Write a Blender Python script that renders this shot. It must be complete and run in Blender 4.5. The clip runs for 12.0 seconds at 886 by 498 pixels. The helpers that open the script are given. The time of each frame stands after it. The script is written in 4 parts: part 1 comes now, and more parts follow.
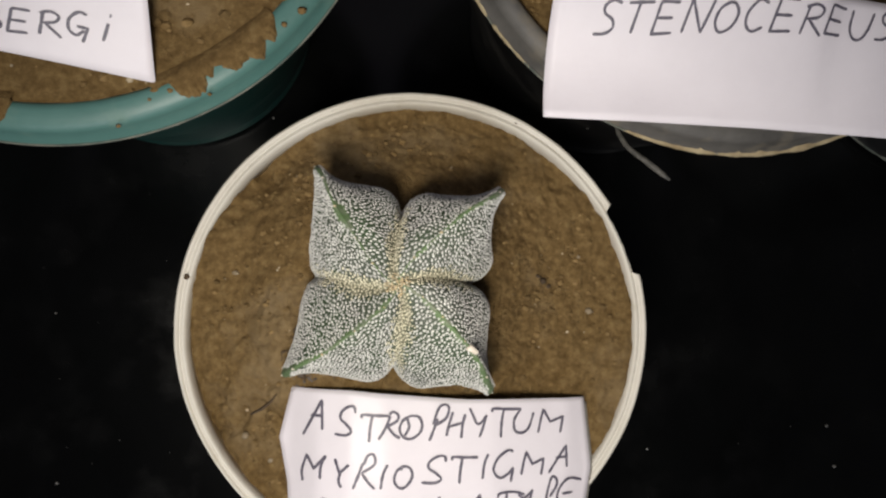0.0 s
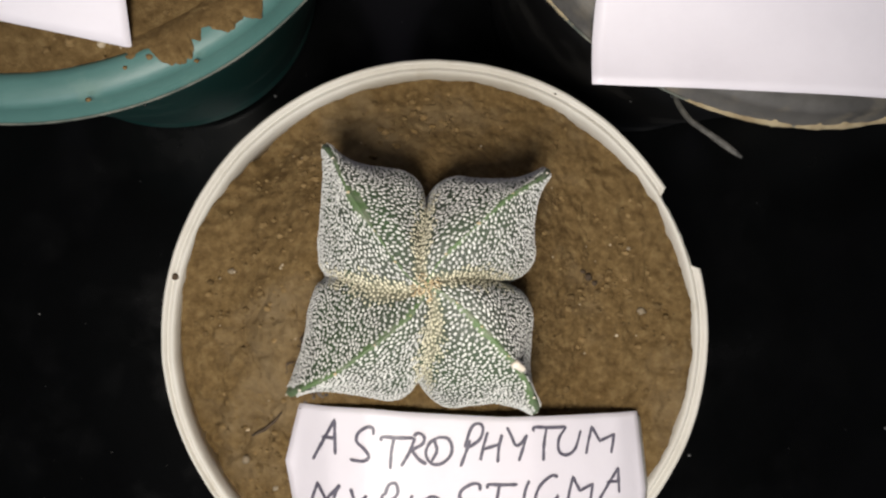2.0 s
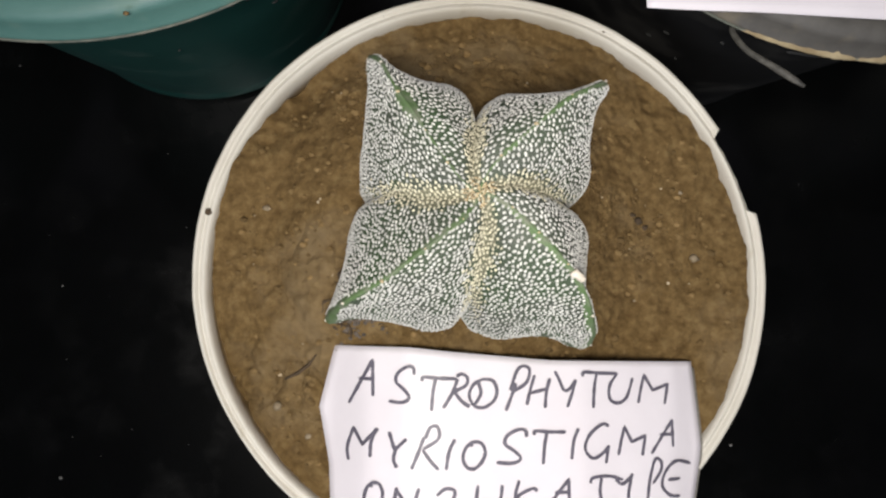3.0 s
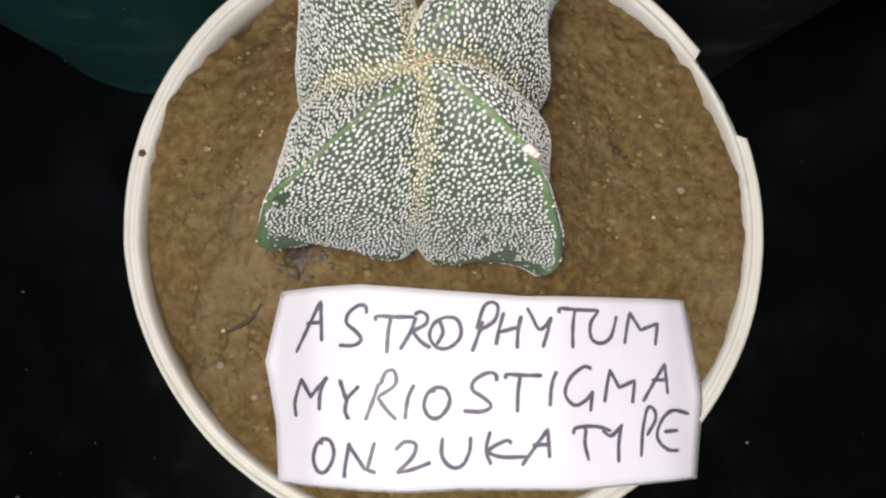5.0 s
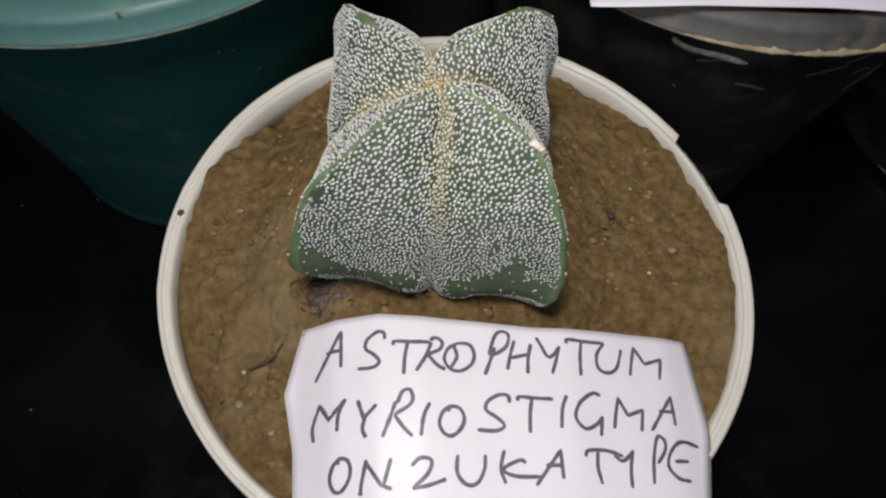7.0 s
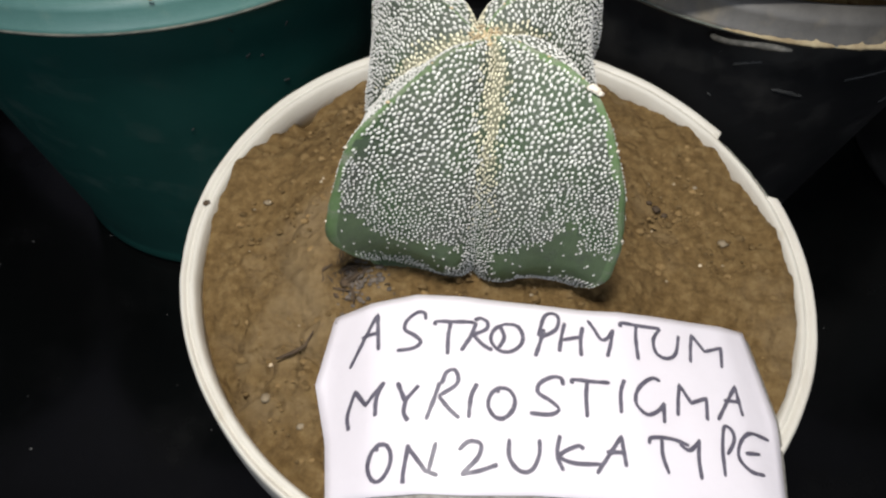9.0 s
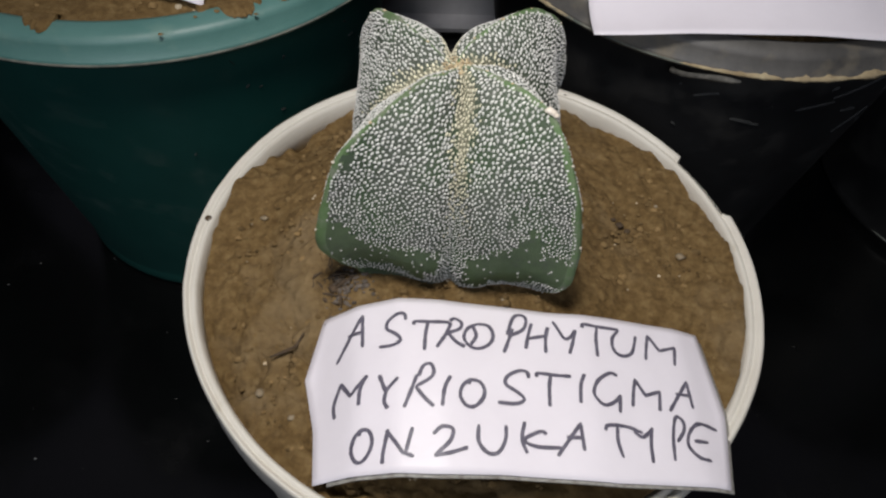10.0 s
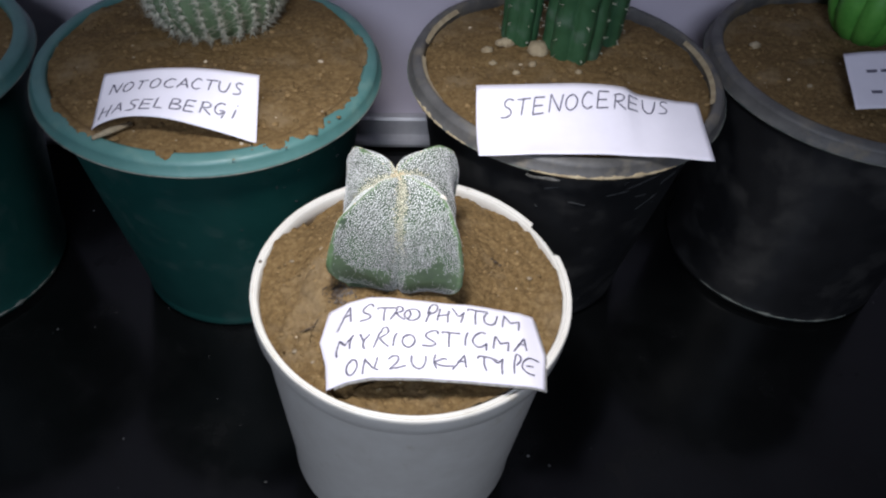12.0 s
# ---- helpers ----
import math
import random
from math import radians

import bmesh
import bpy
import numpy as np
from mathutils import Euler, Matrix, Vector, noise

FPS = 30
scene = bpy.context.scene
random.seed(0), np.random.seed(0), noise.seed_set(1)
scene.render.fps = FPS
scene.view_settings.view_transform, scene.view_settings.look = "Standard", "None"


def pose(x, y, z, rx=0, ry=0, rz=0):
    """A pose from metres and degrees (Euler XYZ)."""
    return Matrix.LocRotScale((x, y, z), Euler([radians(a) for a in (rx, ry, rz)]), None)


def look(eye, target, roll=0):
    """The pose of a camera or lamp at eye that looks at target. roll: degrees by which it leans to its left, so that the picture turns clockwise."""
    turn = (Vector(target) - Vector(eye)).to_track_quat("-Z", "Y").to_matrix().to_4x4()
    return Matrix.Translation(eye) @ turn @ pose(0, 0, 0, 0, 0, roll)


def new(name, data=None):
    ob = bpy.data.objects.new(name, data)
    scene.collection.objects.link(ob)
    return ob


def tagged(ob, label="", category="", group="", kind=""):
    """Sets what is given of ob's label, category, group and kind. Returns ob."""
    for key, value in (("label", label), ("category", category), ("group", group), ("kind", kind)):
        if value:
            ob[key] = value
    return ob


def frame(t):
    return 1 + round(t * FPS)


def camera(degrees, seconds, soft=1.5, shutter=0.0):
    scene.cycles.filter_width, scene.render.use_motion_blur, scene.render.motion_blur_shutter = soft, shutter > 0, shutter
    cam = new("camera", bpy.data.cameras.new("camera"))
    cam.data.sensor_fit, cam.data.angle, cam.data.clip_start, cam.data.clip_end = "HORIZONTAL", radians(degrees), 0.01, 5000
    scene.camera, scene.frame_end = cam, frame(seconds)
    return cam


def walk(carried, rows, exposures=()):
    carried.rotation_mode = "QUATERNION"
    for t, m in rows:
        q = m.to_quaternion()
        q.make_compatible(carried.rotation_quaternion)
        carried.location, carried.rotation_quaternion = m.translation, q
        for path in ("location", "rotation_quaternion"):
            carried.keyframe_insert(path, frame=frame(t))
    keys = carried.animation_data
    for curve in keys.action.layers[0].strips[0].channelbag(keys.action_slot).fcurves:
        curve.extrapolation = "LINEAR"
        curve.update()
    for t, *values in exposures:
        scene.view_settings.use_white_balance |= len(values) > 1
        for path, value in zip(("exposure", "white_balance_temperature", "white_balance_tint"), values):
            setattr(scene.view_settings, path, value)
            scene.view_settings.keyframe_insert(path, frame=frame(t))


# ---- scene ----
cam = camera(58.60, 12.0, soft=2.3)
# seconds, metres x y z, degrees rx ry rz
PATH = [
    (0, -0.01175, 0.00290, 0.28537, 4.623, -5.561, 0.311),
    (0.5, -0.01723, 0.00318, 0.28169, 4.435, -5.524, 0.839),
    (1, -0.01856, 0.00160, 0.28609, 5.248, -5.821, 0.393),
    (1.5, -0.02111, 0.00353, 0.26825, 4.235, -5.347, 0.334),
    (2, -0.01392, 0.00635, 0.25926, 3.633, -5.053, -0.237),
    (2.5, -0.01937, -0.00185, 0.25168, 3.330, -4.938, -0.275),
    (2.7, -0.01907, -0.00680, 0.25085, 4.786, -4.186, 0.481),
    (4.5, -0.01787, -0.02148, 0.23959, 8.317, -3.704, -0.174),
    (5, -0.00786, -0.03294, 0.23267, 11.186, -2.616, -1.463),
    (5.5, -0.01285, -0.04511, 0.23052, 17.351, -2.585, -1.352),
    (6, -0.01542, -0.05600, 0.23088, 21.332, -3.061, -1.144),
    (6.5, -0.01251, -0.06371, 0.23334, 25.224, -3.237, -1.441),
    (7, -0.01192, -0.06566, 0.23222, 27.465, -2.971, -1.712),
    (7.2, -0.01508, -0.06949, 0.23538, 28.775, -3.292, -1.469),
    (8.8, -0.01754, -0.07295, 0.21924, 33.878, -2.243, -1.993),
    (9, -0.01820, -0.07772, 0.21541, 34.289, -2.839, -1.754),
    (9.5, -0.01328, -0.08832, 0.21569, 35.400, -3.017, -2.040),
    (10, -0.01576, -0.08953, 0.22370, 36.990, -3.072, -1.785),
    (10.5, -0.01971, -0.08620, 0.22760, 38.448, -2.218, -2.195),
    (11, -0.01022, -0.09005, 0.23552, 38.971, -3.094, -2.627),
    (11.5, -0.01332, -0.11529, 0.25147, 40.439, -4.094, -2.932),
    (12, -0.01716, -0.18138, 0.30452, 44.206, -3.987, -4.243),
]
EXPOSURES = [
    (0, -0.08, 6750, 11), (1.0, -0.12, 6650, 12), (1.5, 0.06, 6650, 12), (2.5, 0.1, 6550, 11), (5.0, 0.2, 6350, 11), (5.5, -0.22, 6250, 12), (6.0, -0.22, 6200, 12), (6.5, -0.26, 6200, 12), (7.0, -0.2, 6300, 11),
    (9.0, 0.28, 6350, 10), (9.5, 0.2, 6350, 10), (10.0, -0.18, 6350, 12), (10.5, -0.2, 6400, 12), (11.0, -0.14, 6450, 12), (11.5, -0.25, 6400, 13), (12.0, 0.55, 5800, 14),
]
walk(cam, [(t, pose(*row)) for t, *row in PATH], EXPOSURES)
# end of path
# ---------------------------------------------------------------- light
world = bpy.data.worlds.new("dim_room")
scene.world = world
world.use_nodes = True
world.node_tree.nodes["Background"].inputs["Color"].default_value = (0.75, 0.8, 1.0, 1)
world.node_tree.nodes["Background"].inputs["Strength"].default_value = 0.004


def area_lamp(name, eye, target, size, watts, colour):
    data = bpy.data.lights.new(name, "AREA")
    data.shape, data.size, data.energy, data.color = "DISK", size, watts, colour
    ob = new(name, data)
    ob.matrix_world = look(eye, target)
    return ob


# the hand torch over the pots, and a weak unseen lamp added as fill
torch = bpy.data.lights.new("torch_lamp", "SPOT")
torch.energy, torch.spot_size, torch.spot_blend, torch.shadow_soft_size, torch.color = 2.2, radians(82), 1.0, 0.022, (1.0, 0.955, 0.88)
new("torch_lamp", torch).matrix_world = look((-0.030, -0.044, 0.322), (0.002, 0.000, 0.1))
area_lamp("fill_lamp", (-0.15, -0.78, 0.68), (0.0, 0.1, 0.05), 0.3, 2.85, (0.84, 0.9, 1.0))


# ---------------------------------------------------------------- materials
def material(name, colours, scale, rough=0.6, bump=0.0, bump_scale=None, metal=0.0, detail=6.0, stain=None, stain_scale=40.0, stain_at=(0.55, 0.7), coat=0.0, spec=0.5, vary=0.0, sheen=0.0):
    """Noise between two or three colours, with stains at a larger scale and a fine relief."""
    m = bpy.data.materials.new(name)
    m.use_nodes = True
    nodes, links = m.node_tree.nodes, m.node_tree.links
    bsdf = nodes["Principled BSDF"]
    bsdf.inputs["Roughness"].default_value = rough
    bsdf.inputs["Metallic"].default_value = metal
    bsdf.inputs["Coat Weight"].default_value = coat
    bsdf.inputs["Specular IOR Level"].default_value = spec
    bsdf.inputs["Sheen Weight"].default_value = sheen
    place = nodes.new("ShaderNodeTexCoord").outputs["Object"]
    grain = nodes.new("ShaderNodeTexNoise")
    grain.inputs["Scale"].default_value, grain.inputs["Detail"].default_value, grain.inputs["Roughness"].default_value = scale, detail, 0.65
    links.new(place, grain.inputs["Vector"])
    ramp = nodes.new("ShaderNodeValToRGB")
    spots = ramp.color_ramp.elements
    spots[0].position, spots[1].position = 0.3, 0.7
    spots[0].color, spots[1].color = (*colours[0], 1), (*colours[-1], 1)
    if len(colours) == 3:
        spots.new(0.5).color = (*colours[1], 1)
    links.new(grain.outputs["Fac"], ramp.inputs["Fac"])
    colour = ramp.outputs["Color"]
    if stain:
        patch = nodes.new("ShaderNodeTexNoise")
        patch.inputs["Scale"].default_value, patch.inputs["Detail"].default_value, patch.inputs["Roughness"].default_value = stain_scale, 5.0, 0.6
        links.new(place, patch.inputs["Vector"])
        edge = nodes.new("ShaderNodeMapRange")
        edge.inputs["From Min"].default_value, edge.inputs["From Max"].default_value = stain_at
        links.new(patch.outputs["Fac"], edge.inputs["Value"])
        mix = nodes.new("ShaderNodeMix")
        mix.data_type = "RGBA"
        links.new(edge.outputs["Result"], mix.inputs["Factor"])
        links.new(colour, mix.inputs["A"])
        mix.inputs["B"].default_value = (*stain, 1)
        colour = mix.outputs["Result"]
        dull = nodes.new("ShaderNodeMapRange")
        dull.inputs["To Min"].default_value, dull.inputs["To Max"].default_value = rough, min(1.0, rough + 0.35)
        links.new(edge.outputs["Result"], dull.inputs["Value"])
        links.new(dull.outputs["Result"], bsdf.inputs["Roughness"])
    if vary:
        info = nodes.new("ShaderNodeNewGeometry")
        swing = nodes.new("ShaderNodeMapRange")
        swing.inputs["To Min"].default_value, swing.inputs["To Max"].default_value = 1 - vary, 1 + vary
        links.new(info.outputs["Random Per Island"], swing.inputs["Value"])
        hsv = nodes.new("ShaderNodeHueSaturation")
        links.new(colour, hsv.inputs["Color"])
        links.new(swing.outputs["Result"], hsv.inputs["Value"])
        colour = hsv.outputs["Color"]
    links.new(colour, bsdf.inputs["Base Color"])
    if bump:
        fine = nodes.new("ShaderNodeTexNoise")
        fine.inputs["Scale"].default_value, fine.inputs["Detail"].default_value, fine.inputs["Roughness"].default_value = bump_scale or scale, 8.0, 0.7
        links.new(place, fine.inputs["Vector"])
        relief = nodes.new("ShaderNodeBump")
        relief.inputs["Distance"].default_value, relief.inputs["Strength"].default_value = bump, 1.0
        links.new(fine.outputs["Fac"], relief.inputs["Height"])
        links.new(relief.outputs["Normal"], bsdf.inputs["Normal"])
    return m


SOIL = material("dry_soil", [(0.098, 0.059, 0.0225), (0.157, 0.1, 0.04), (0.222, 0.15, 0.066)], 520, 0.95, 0.00055, 1200, stain=(0.25, 0.185, 0.105), stain_scale=42, stain_at=(0.52, 0.8), spec=0.15)
CRUMB = material("soil_crumb", [(0.125, 0.078, 0.031), (0.245, 0.165, 0.075)], 400, 0.95, 0.0003, 1500, vary=0.35, spec=0.15)
GRIT = material("pale_grit", [(0.34, 0.26, 0.16), (0.5, 0.42, 0.3)], 400, 0.6, vary=0.35)
PEBBLE = material("tan_pebble", [(0.19, 0.145, 0.088), (0.27, 0.215, 0.14)], 500, 0.8, 0.0002, 1200)
CREAM = material("cream_plastic", [(0.55, 0.52, 0.455), (0.62, 0.595, 0.53)], 90, 0.5, 0.00008, 500, stain=(0.42, 0.37, 0.27), stain_scale=120, stain_at=(0.62, 0.85))
# one green plastic: body coloured darker for shade, rim paler as lit from above
TEAL = material("shaded_green_plastic", [(0.004, 0.042, 0.035), (0.007, 0.054, 0.045)], 60, 0.5, 0.00006, 400, stain=(0.02, 0.058, 0.048), stain_scale=70, stain_at=(0.55, 0.8))
TEAL_RIM = material("lit_green_plastic", [(0.06, 0.150, 0.136), (0.082, 0.185, 0.168)], 70, 0.45, 0.00006, 500, stain=(0.14, 0.23, 0.19), stain_scale=90, stain_at=(0.55, 0.85))
BLACK = material("black_plastic", [(0.009, 0.009, 0.0095), (0.016, 0.016, 0.0165)], 60, 0.42, 0.00008, 300, stain=(0.06, 0.057, 0.051), stain_scale=38, stain_at=(0.52, 0.85))
BLACK_RIM = material("dusty_black_plastic", [(0.055, 0.053, 0.05), (0.11, 0.105, 0.098)], 90, 0.55, 0.0001, 500, stain=(0.2, 0.17, 0.12), stain_scale=60, stain_at=(0.52, 0.75))
SCUFF = material("dusty_scratch", [(0.016, 0.017, 0.017), (0.042, 0.042, 0.04)], 300, 0.8, vary=0.3)
WORN = material("scuffed_edge", [(0.03, 0.05, 0.045), (0.2, 0.2, 0.165)], 160, 0.8, 0.0001, 900)
MUD = material("dried_mud", [(0.24, 0.18, 0.1), (0.42, 0.35, 0.22)], 300, 0.9, 0.0002, 1200)
PAPER = material("white_paper", [(0.71, 0.675, 0.725), (0.76, 0.725, 0.775)], 60, 0.45, 0.00012, 160, spec=0.4)
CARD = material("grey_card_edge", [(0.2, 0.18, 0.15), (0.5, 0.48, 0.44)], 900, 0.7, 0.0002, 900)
INK = material("grey_ink", [(0.075, 0.069, 0.095), (0.135, 0.125, 0.165)], 700, 0.5)
FURROW = material("cream_furrow_skin", [(0.14, 0.145, 0.098), (0.22, 0.215, 0.15)], 500, 0.8, 0.0001, 1400)
BARE = material("bare_green_skin", [(0.05, 0.085, 0.036), (0.075, 0.118, 0.052)], 240, 0.6, 0.00008, 1400, stain=(0.085, 0.105, 0.075), stain_scale=420, stain_at=(0.55, 0.75))
FLESH = material("cactus_skin", [(0.062, 0.074, 0.058), (0.09, 0.105, 0.08)], 220, 0.65, 0.00008, 1400, stain=(0.048, 0.085, 0.04), stain_scale=95, stain_at=(0.42, 0.66))
RIDGE = material("green_ridge", [(0.078, 0.14, 0.05), (0.115, 0.185, 0.078)], 300, 0.65, 0.0001, 900, stain=(0.19, 0.21, 0.155), stain_scale=420, stain_at=(0.46, 0.66))
FLECK = material("white_fleck", [(0.50, 0.50, 0.475), (0.63, 0.63, 0.60)], 900, 0.85, vary=0.18, spec=0.2)
FLECK_CREAM = material("cream_fleck", [(0.56, 0.53, 0.40), (0.68, 0.645, 0.50)], 900, 0.85, vary=0.2, spec=0.2)
WOOL = material("tan_wool", [(0.42, 0.33, 0.2), (0.58, 0.48, 0.32)], 900, 0.9, vary=0.3, spec=0.1)
SCAR = material("pale_scar", [(0.6, 0.52, 0.42), (0.75, 0.7, 0.62)], 700, 0.8, 0.0002, 1500)
TWIG = material("dark_twig", [(0.035, 0.023, 0.013), (0.085, 0.055, 0.03)], 600, 0.9)
LITTER = material("grey_litter", [(0.065, 0.052, 0.042), (0.12, 0.098, 0.078)], 600, 0.9, vary=0.4)
STRAW = material("dry_straw", [(0.2, 0.16, 0.1), (0.34, 0.28, 0.18)], 500, 0.8, 0.0002, 900)
CLEAR_STRIP = material("scuffed_plastic_strip", [(0.02, 0.02, 0.019), (0.14, 0.135, 0.12)], 400, 0.7)
TABLE = material("black_polished_stone", [(0.0018, 0.002, 0.002), (0.0035, 0.0038, 0.0038)], 25, 0.16, 0.00001, 200, stain=(0.005, 0.005, 0.005), stain_scale=30, stain_at=(0.5, 0.9), spec=0.3)
DUST = material("pale_dust", [(0.1, 0.1, 0.095), (0.22, 0.21, 0.2)], 500, 0.9, vary=0.5)
WALL = material("lilac_paint", [(0.64, 0.57, 0.64), (0.69, 0.62, 0.69)], 14, 0.6, 0.0003, 220)
STEEL = material("brushed_aluminium", [(0.5, 0.49, 0.5), (0.6, 0.59, 0.6)], 120, 0.34, 0.00004, 700, metal=0.12)
COLUMN = material("column_skin", [(0.02, 0.07, 0.025), (0.038, 0.105, 0.045)], 120, 0.55, 0.0002, 500, stain=(0.07, 0.12, 0.075), stain_scale=90)
BALL = material("ball_skin", [(0.11, 0.17, 0.09), (0.17, 0.24, 0.13)], 150, 0.6, 0.0002, 500)
SPINE = material("white_spine", [(0.46, 0.45, 0.34), (0.62, 0.6, 0.48)], 600, 0.7, vary=0.2)
LIME = material("bright_green_skin", [(0.06, 0.25, 0.03), (0.13, 0.38, 0.06)], 120, 0.5, 0.0002, 500)
ROOM = material("room_paint", [(0.15, 0.14, 0.15), (0.19, 0.18, 0.19)], 6, 0.8, 0.0005, 90)


# ---------------------------------------------------------------- mesh helpers
def thing(name, base, label, category, group=""):
    ob = new(name)
    ob.empty_display_size = 0.02
    ob.location = base
    return tagged(ob, label, category, group)


def mesh_part(name, verts, faces, mat, parent=None, label="", smooth=True, slots=None):
    """One mesh object from world-space points; mat may be a list with slots naming the face's material."""
    origin = Vector((0, 0, 0))
    up = parent
    while up:
        origin += up.location
        up = up.parent
    data = bpy.data.meshes.new(name)
    data.from_pydata([tuple(Vector(v) - origin) for v in verts], [], [tuple(f) for f in faces])
    for m in mat if isinstance(mat, list) else [mat]:
        data.materials.append(m)
    if slots is not None:
        data.polygons.foreach_set("material_index", slots)
    if smooth:
        data.polygons.foreach_set("use_smooth", [True] * len(data.polygons))
    data.update()
    ob = new(name, data)
    ob.parent = parent
    if label:
        tagged(ob, label)
    return ob


def smooth_line(points, steps):
    """Catmull-Rom through the points, as tuples."""
    pts = [np.array(p, float) for p in points]
    ext = [2 * pts[0] - pts[1], *pts, 2 * pts[-1] - pts[-2]]
    out = []
    for n in range(steps):
        s = n / (steps - 1) * (len(pts) - 1)
        i = min(int(s), len(pts) - 2)
        f = s - i
        a, b, c, d = ext[i:i + 4]
        out.append(0.5 * (2 * b + (c - a) * f + (2 * a - 5 * b + 4 * c - d) * f * f + (3 * b - a - 3 * c + d) * f ** 3))
    return out


def lathe(centre, profile, n=128, warp=None, closed=False):
    """Turns a profile of (radius, height) round centre; warp(angle, k, r, z) may change a point."""
    verts, faces = [], []
    for k, (r, z) in enumerate(profile):
        for i in range(n):
            a = 2 * math.pi * i / n
            rr, zz = warp(a, k, r, z) if warp else (r, z)
            verts.append((centre[0] + rr * math.cos(a), centre[1] + rr * math.sin(a), centre[2] + zz))
    rows = len(profile)
    for k in range(rows if closed else rows - 1):
        for i in range(n):
            j, q = (i + 1) % n, (k + 1) % rows
            faces.append((k * n + i, k * n + j, q * n + j, q * n + i))
    return verts, faces


def tube(points, radii, sides=8):
    """A round bar along the points."""
    pts = [Vector(p) for p in points]
    verts, faces = [], []
    for k, p in enumerate(pts):
        ahead = (pts[min(k + 1, len(pts) - 1)] - pts[max(k - 1, 0)]).normalized()
        side = ahead.orthogonal().normalized() if abs(ahead.z) > 0.95 else ahead.cross(Vector((0, 0, 1))).normalized()
        up = side.cross(ahead)
        r = radii[k] if isinstance(radii, (list, tuple)) else radii
        for i in range(sides):
            a = 2 * math.pi * i / sides
            verts.append(p + side * (r * math.cos(a)) + up * (r * math.sin(a)))
    for k in range(len(pts) - 1):
        for i in range(sides):
            j = (i + 1) % sides
            faces.append((k * sides + i, k * sides + j, (k + 1) * sides + j, (k + 1) * sides + i))
    faces += [tuple(reversed(range(sides))), tuple(range(len(verts) - sides, len(verts)))]
    return verts, faces


def lump(centre, size, rng, flat=0.7):
    """A small uneven stone: a jittered octahedron, cut once."""
    base = [(1, 0, 0), (-1, 0, 0), (0, 1, 0), (0, -1, 0), (0, 0, 1), (0, 0, -1)]
    tris = [(0, 2, 4), (2, 1, 4), (1, 3, 4), (3, 0, 4), (2, 0, 5), (1, 2, 5), (3, 1, 5), (0, 3, 5)]
    pts, faces, mids = [Vector(b) for b in base], [], {}
    for a, b, c in tris:
        m = []
        for p, q in ((a, b), (b, c), (c, a)):
            key = (min(p, q), max(p, q))
            if key not in mids:
                mids[key] = len(pts)
                pts.append((pts[p] + pts[q]).normalized())
            m.append(mids[key])
        faces += [(a, m[0], m[2]), (b, m[1], m[0]), (c, m[2], m[1]), tuple(m)]
    turn = rng.uniform(0, 2 * math.pi)
    out = []
    for p in pts:
        p = p * (size * rng.uniform(0.75, 1.2))
        x, y = p.x * math.cos(turn) - p.y * math.sin(turn), (p.x * math.sin(turn) + p.y * math.cos(turn)) * 0.8
        out.append((centre[0] + x, centre[1] + y, centre[2] + p.z * flat))
    return out, faces


def joined(pieces):
    verts, faces = [], []
    for v, f in pieces:
        n = len(verts)
        verts += list(v)
        faces += [tuple(i + n for i in q) for q in f]
    return verts, faces


def smoothstep(a, b, x):
    x = min(1.0, max(0.0, (x - a) / (b - a)))
    return x * x * (3 - 2 * x)


# ---------------------------------------------------------------- setting
def box(name, low, high, mat, label, category):
    bm = bmesh.new()
    bmesh.ops.create_cube(bm, size=1)
    for v in bm.verts:
        v.co = [low[i] + (high[i] - low[i]) * (v.co[i] + 0.5) for i in range(3)]
    bmesh.ops.bevel(bm, geom=bm.edges[:], offset=0.002, segments=2, affect="EDGES")
    data = bpy.data.meshes.new(name)
    bm.to_mesh(data)
    bm.free()
    data.materials.append(mat)
    return tagged(new(name, data), label, category, kind="structure")


box("table_top", (-0.60, -0.85, -0.03), (0.60, 0.2075, 0.0), TABLE, "polished black stone table top with specks of dust", "table top")
box("wall_north", (-0.66, 0.209, -0.03), (0.66, 0.27, 0.85), WALL, "pale lilac painted wall behind the pots", "wall")
box("wall_south", (-0.66, -0.92, -0.03), (0.66, -0.855, 0.85), ROOM, "plain dim wall behind the viewer", "wall")
box("wall_east", (0.602, -0.853, -0.03), (0.66, 0.207, 0.85), ROOM, "plain dim side wall", "wall")
box("wall_west", (-0.66, -0.853, -0.03), (-0.602, 0.207, 0.85), ROOM, "plain dim side wall", "wall")
box("ceiling", (-0.66, -0.92, 0.852), (0.66, 0.27, 0.90), ROOM, "plain dim ceiling over the table", "ceiling")

# metal trim along the foot of the wall: a flat web with a rounded bright foot
web = [(0.2085, 0.0195), (0.2040, 0.0195), (0.2028, 0.018), (0.2028, 0.0078), (0.2005, 0.0072), (0.1982, 0.0062), (0.1972, 0.0044), (0.1980, 0.0018), (0.200, 0.0008), (0.2085, 0.0008)]
verts = [(x, y, z) for x in (-0.60, 0.60) for y, z in web]
k = len(web)
faces = [(i, (i + 1) % k, (i + 1) % k + k, i + k) for i in range(k)] + [tuple(reversed(range(k))), tuple(range(k, 2 * k))]
tagged(mesh_part("trim", verts, faces, STEEL, smooth=False), "brushed metal trim along the foot of the wall", "wall trim", kind="structure")


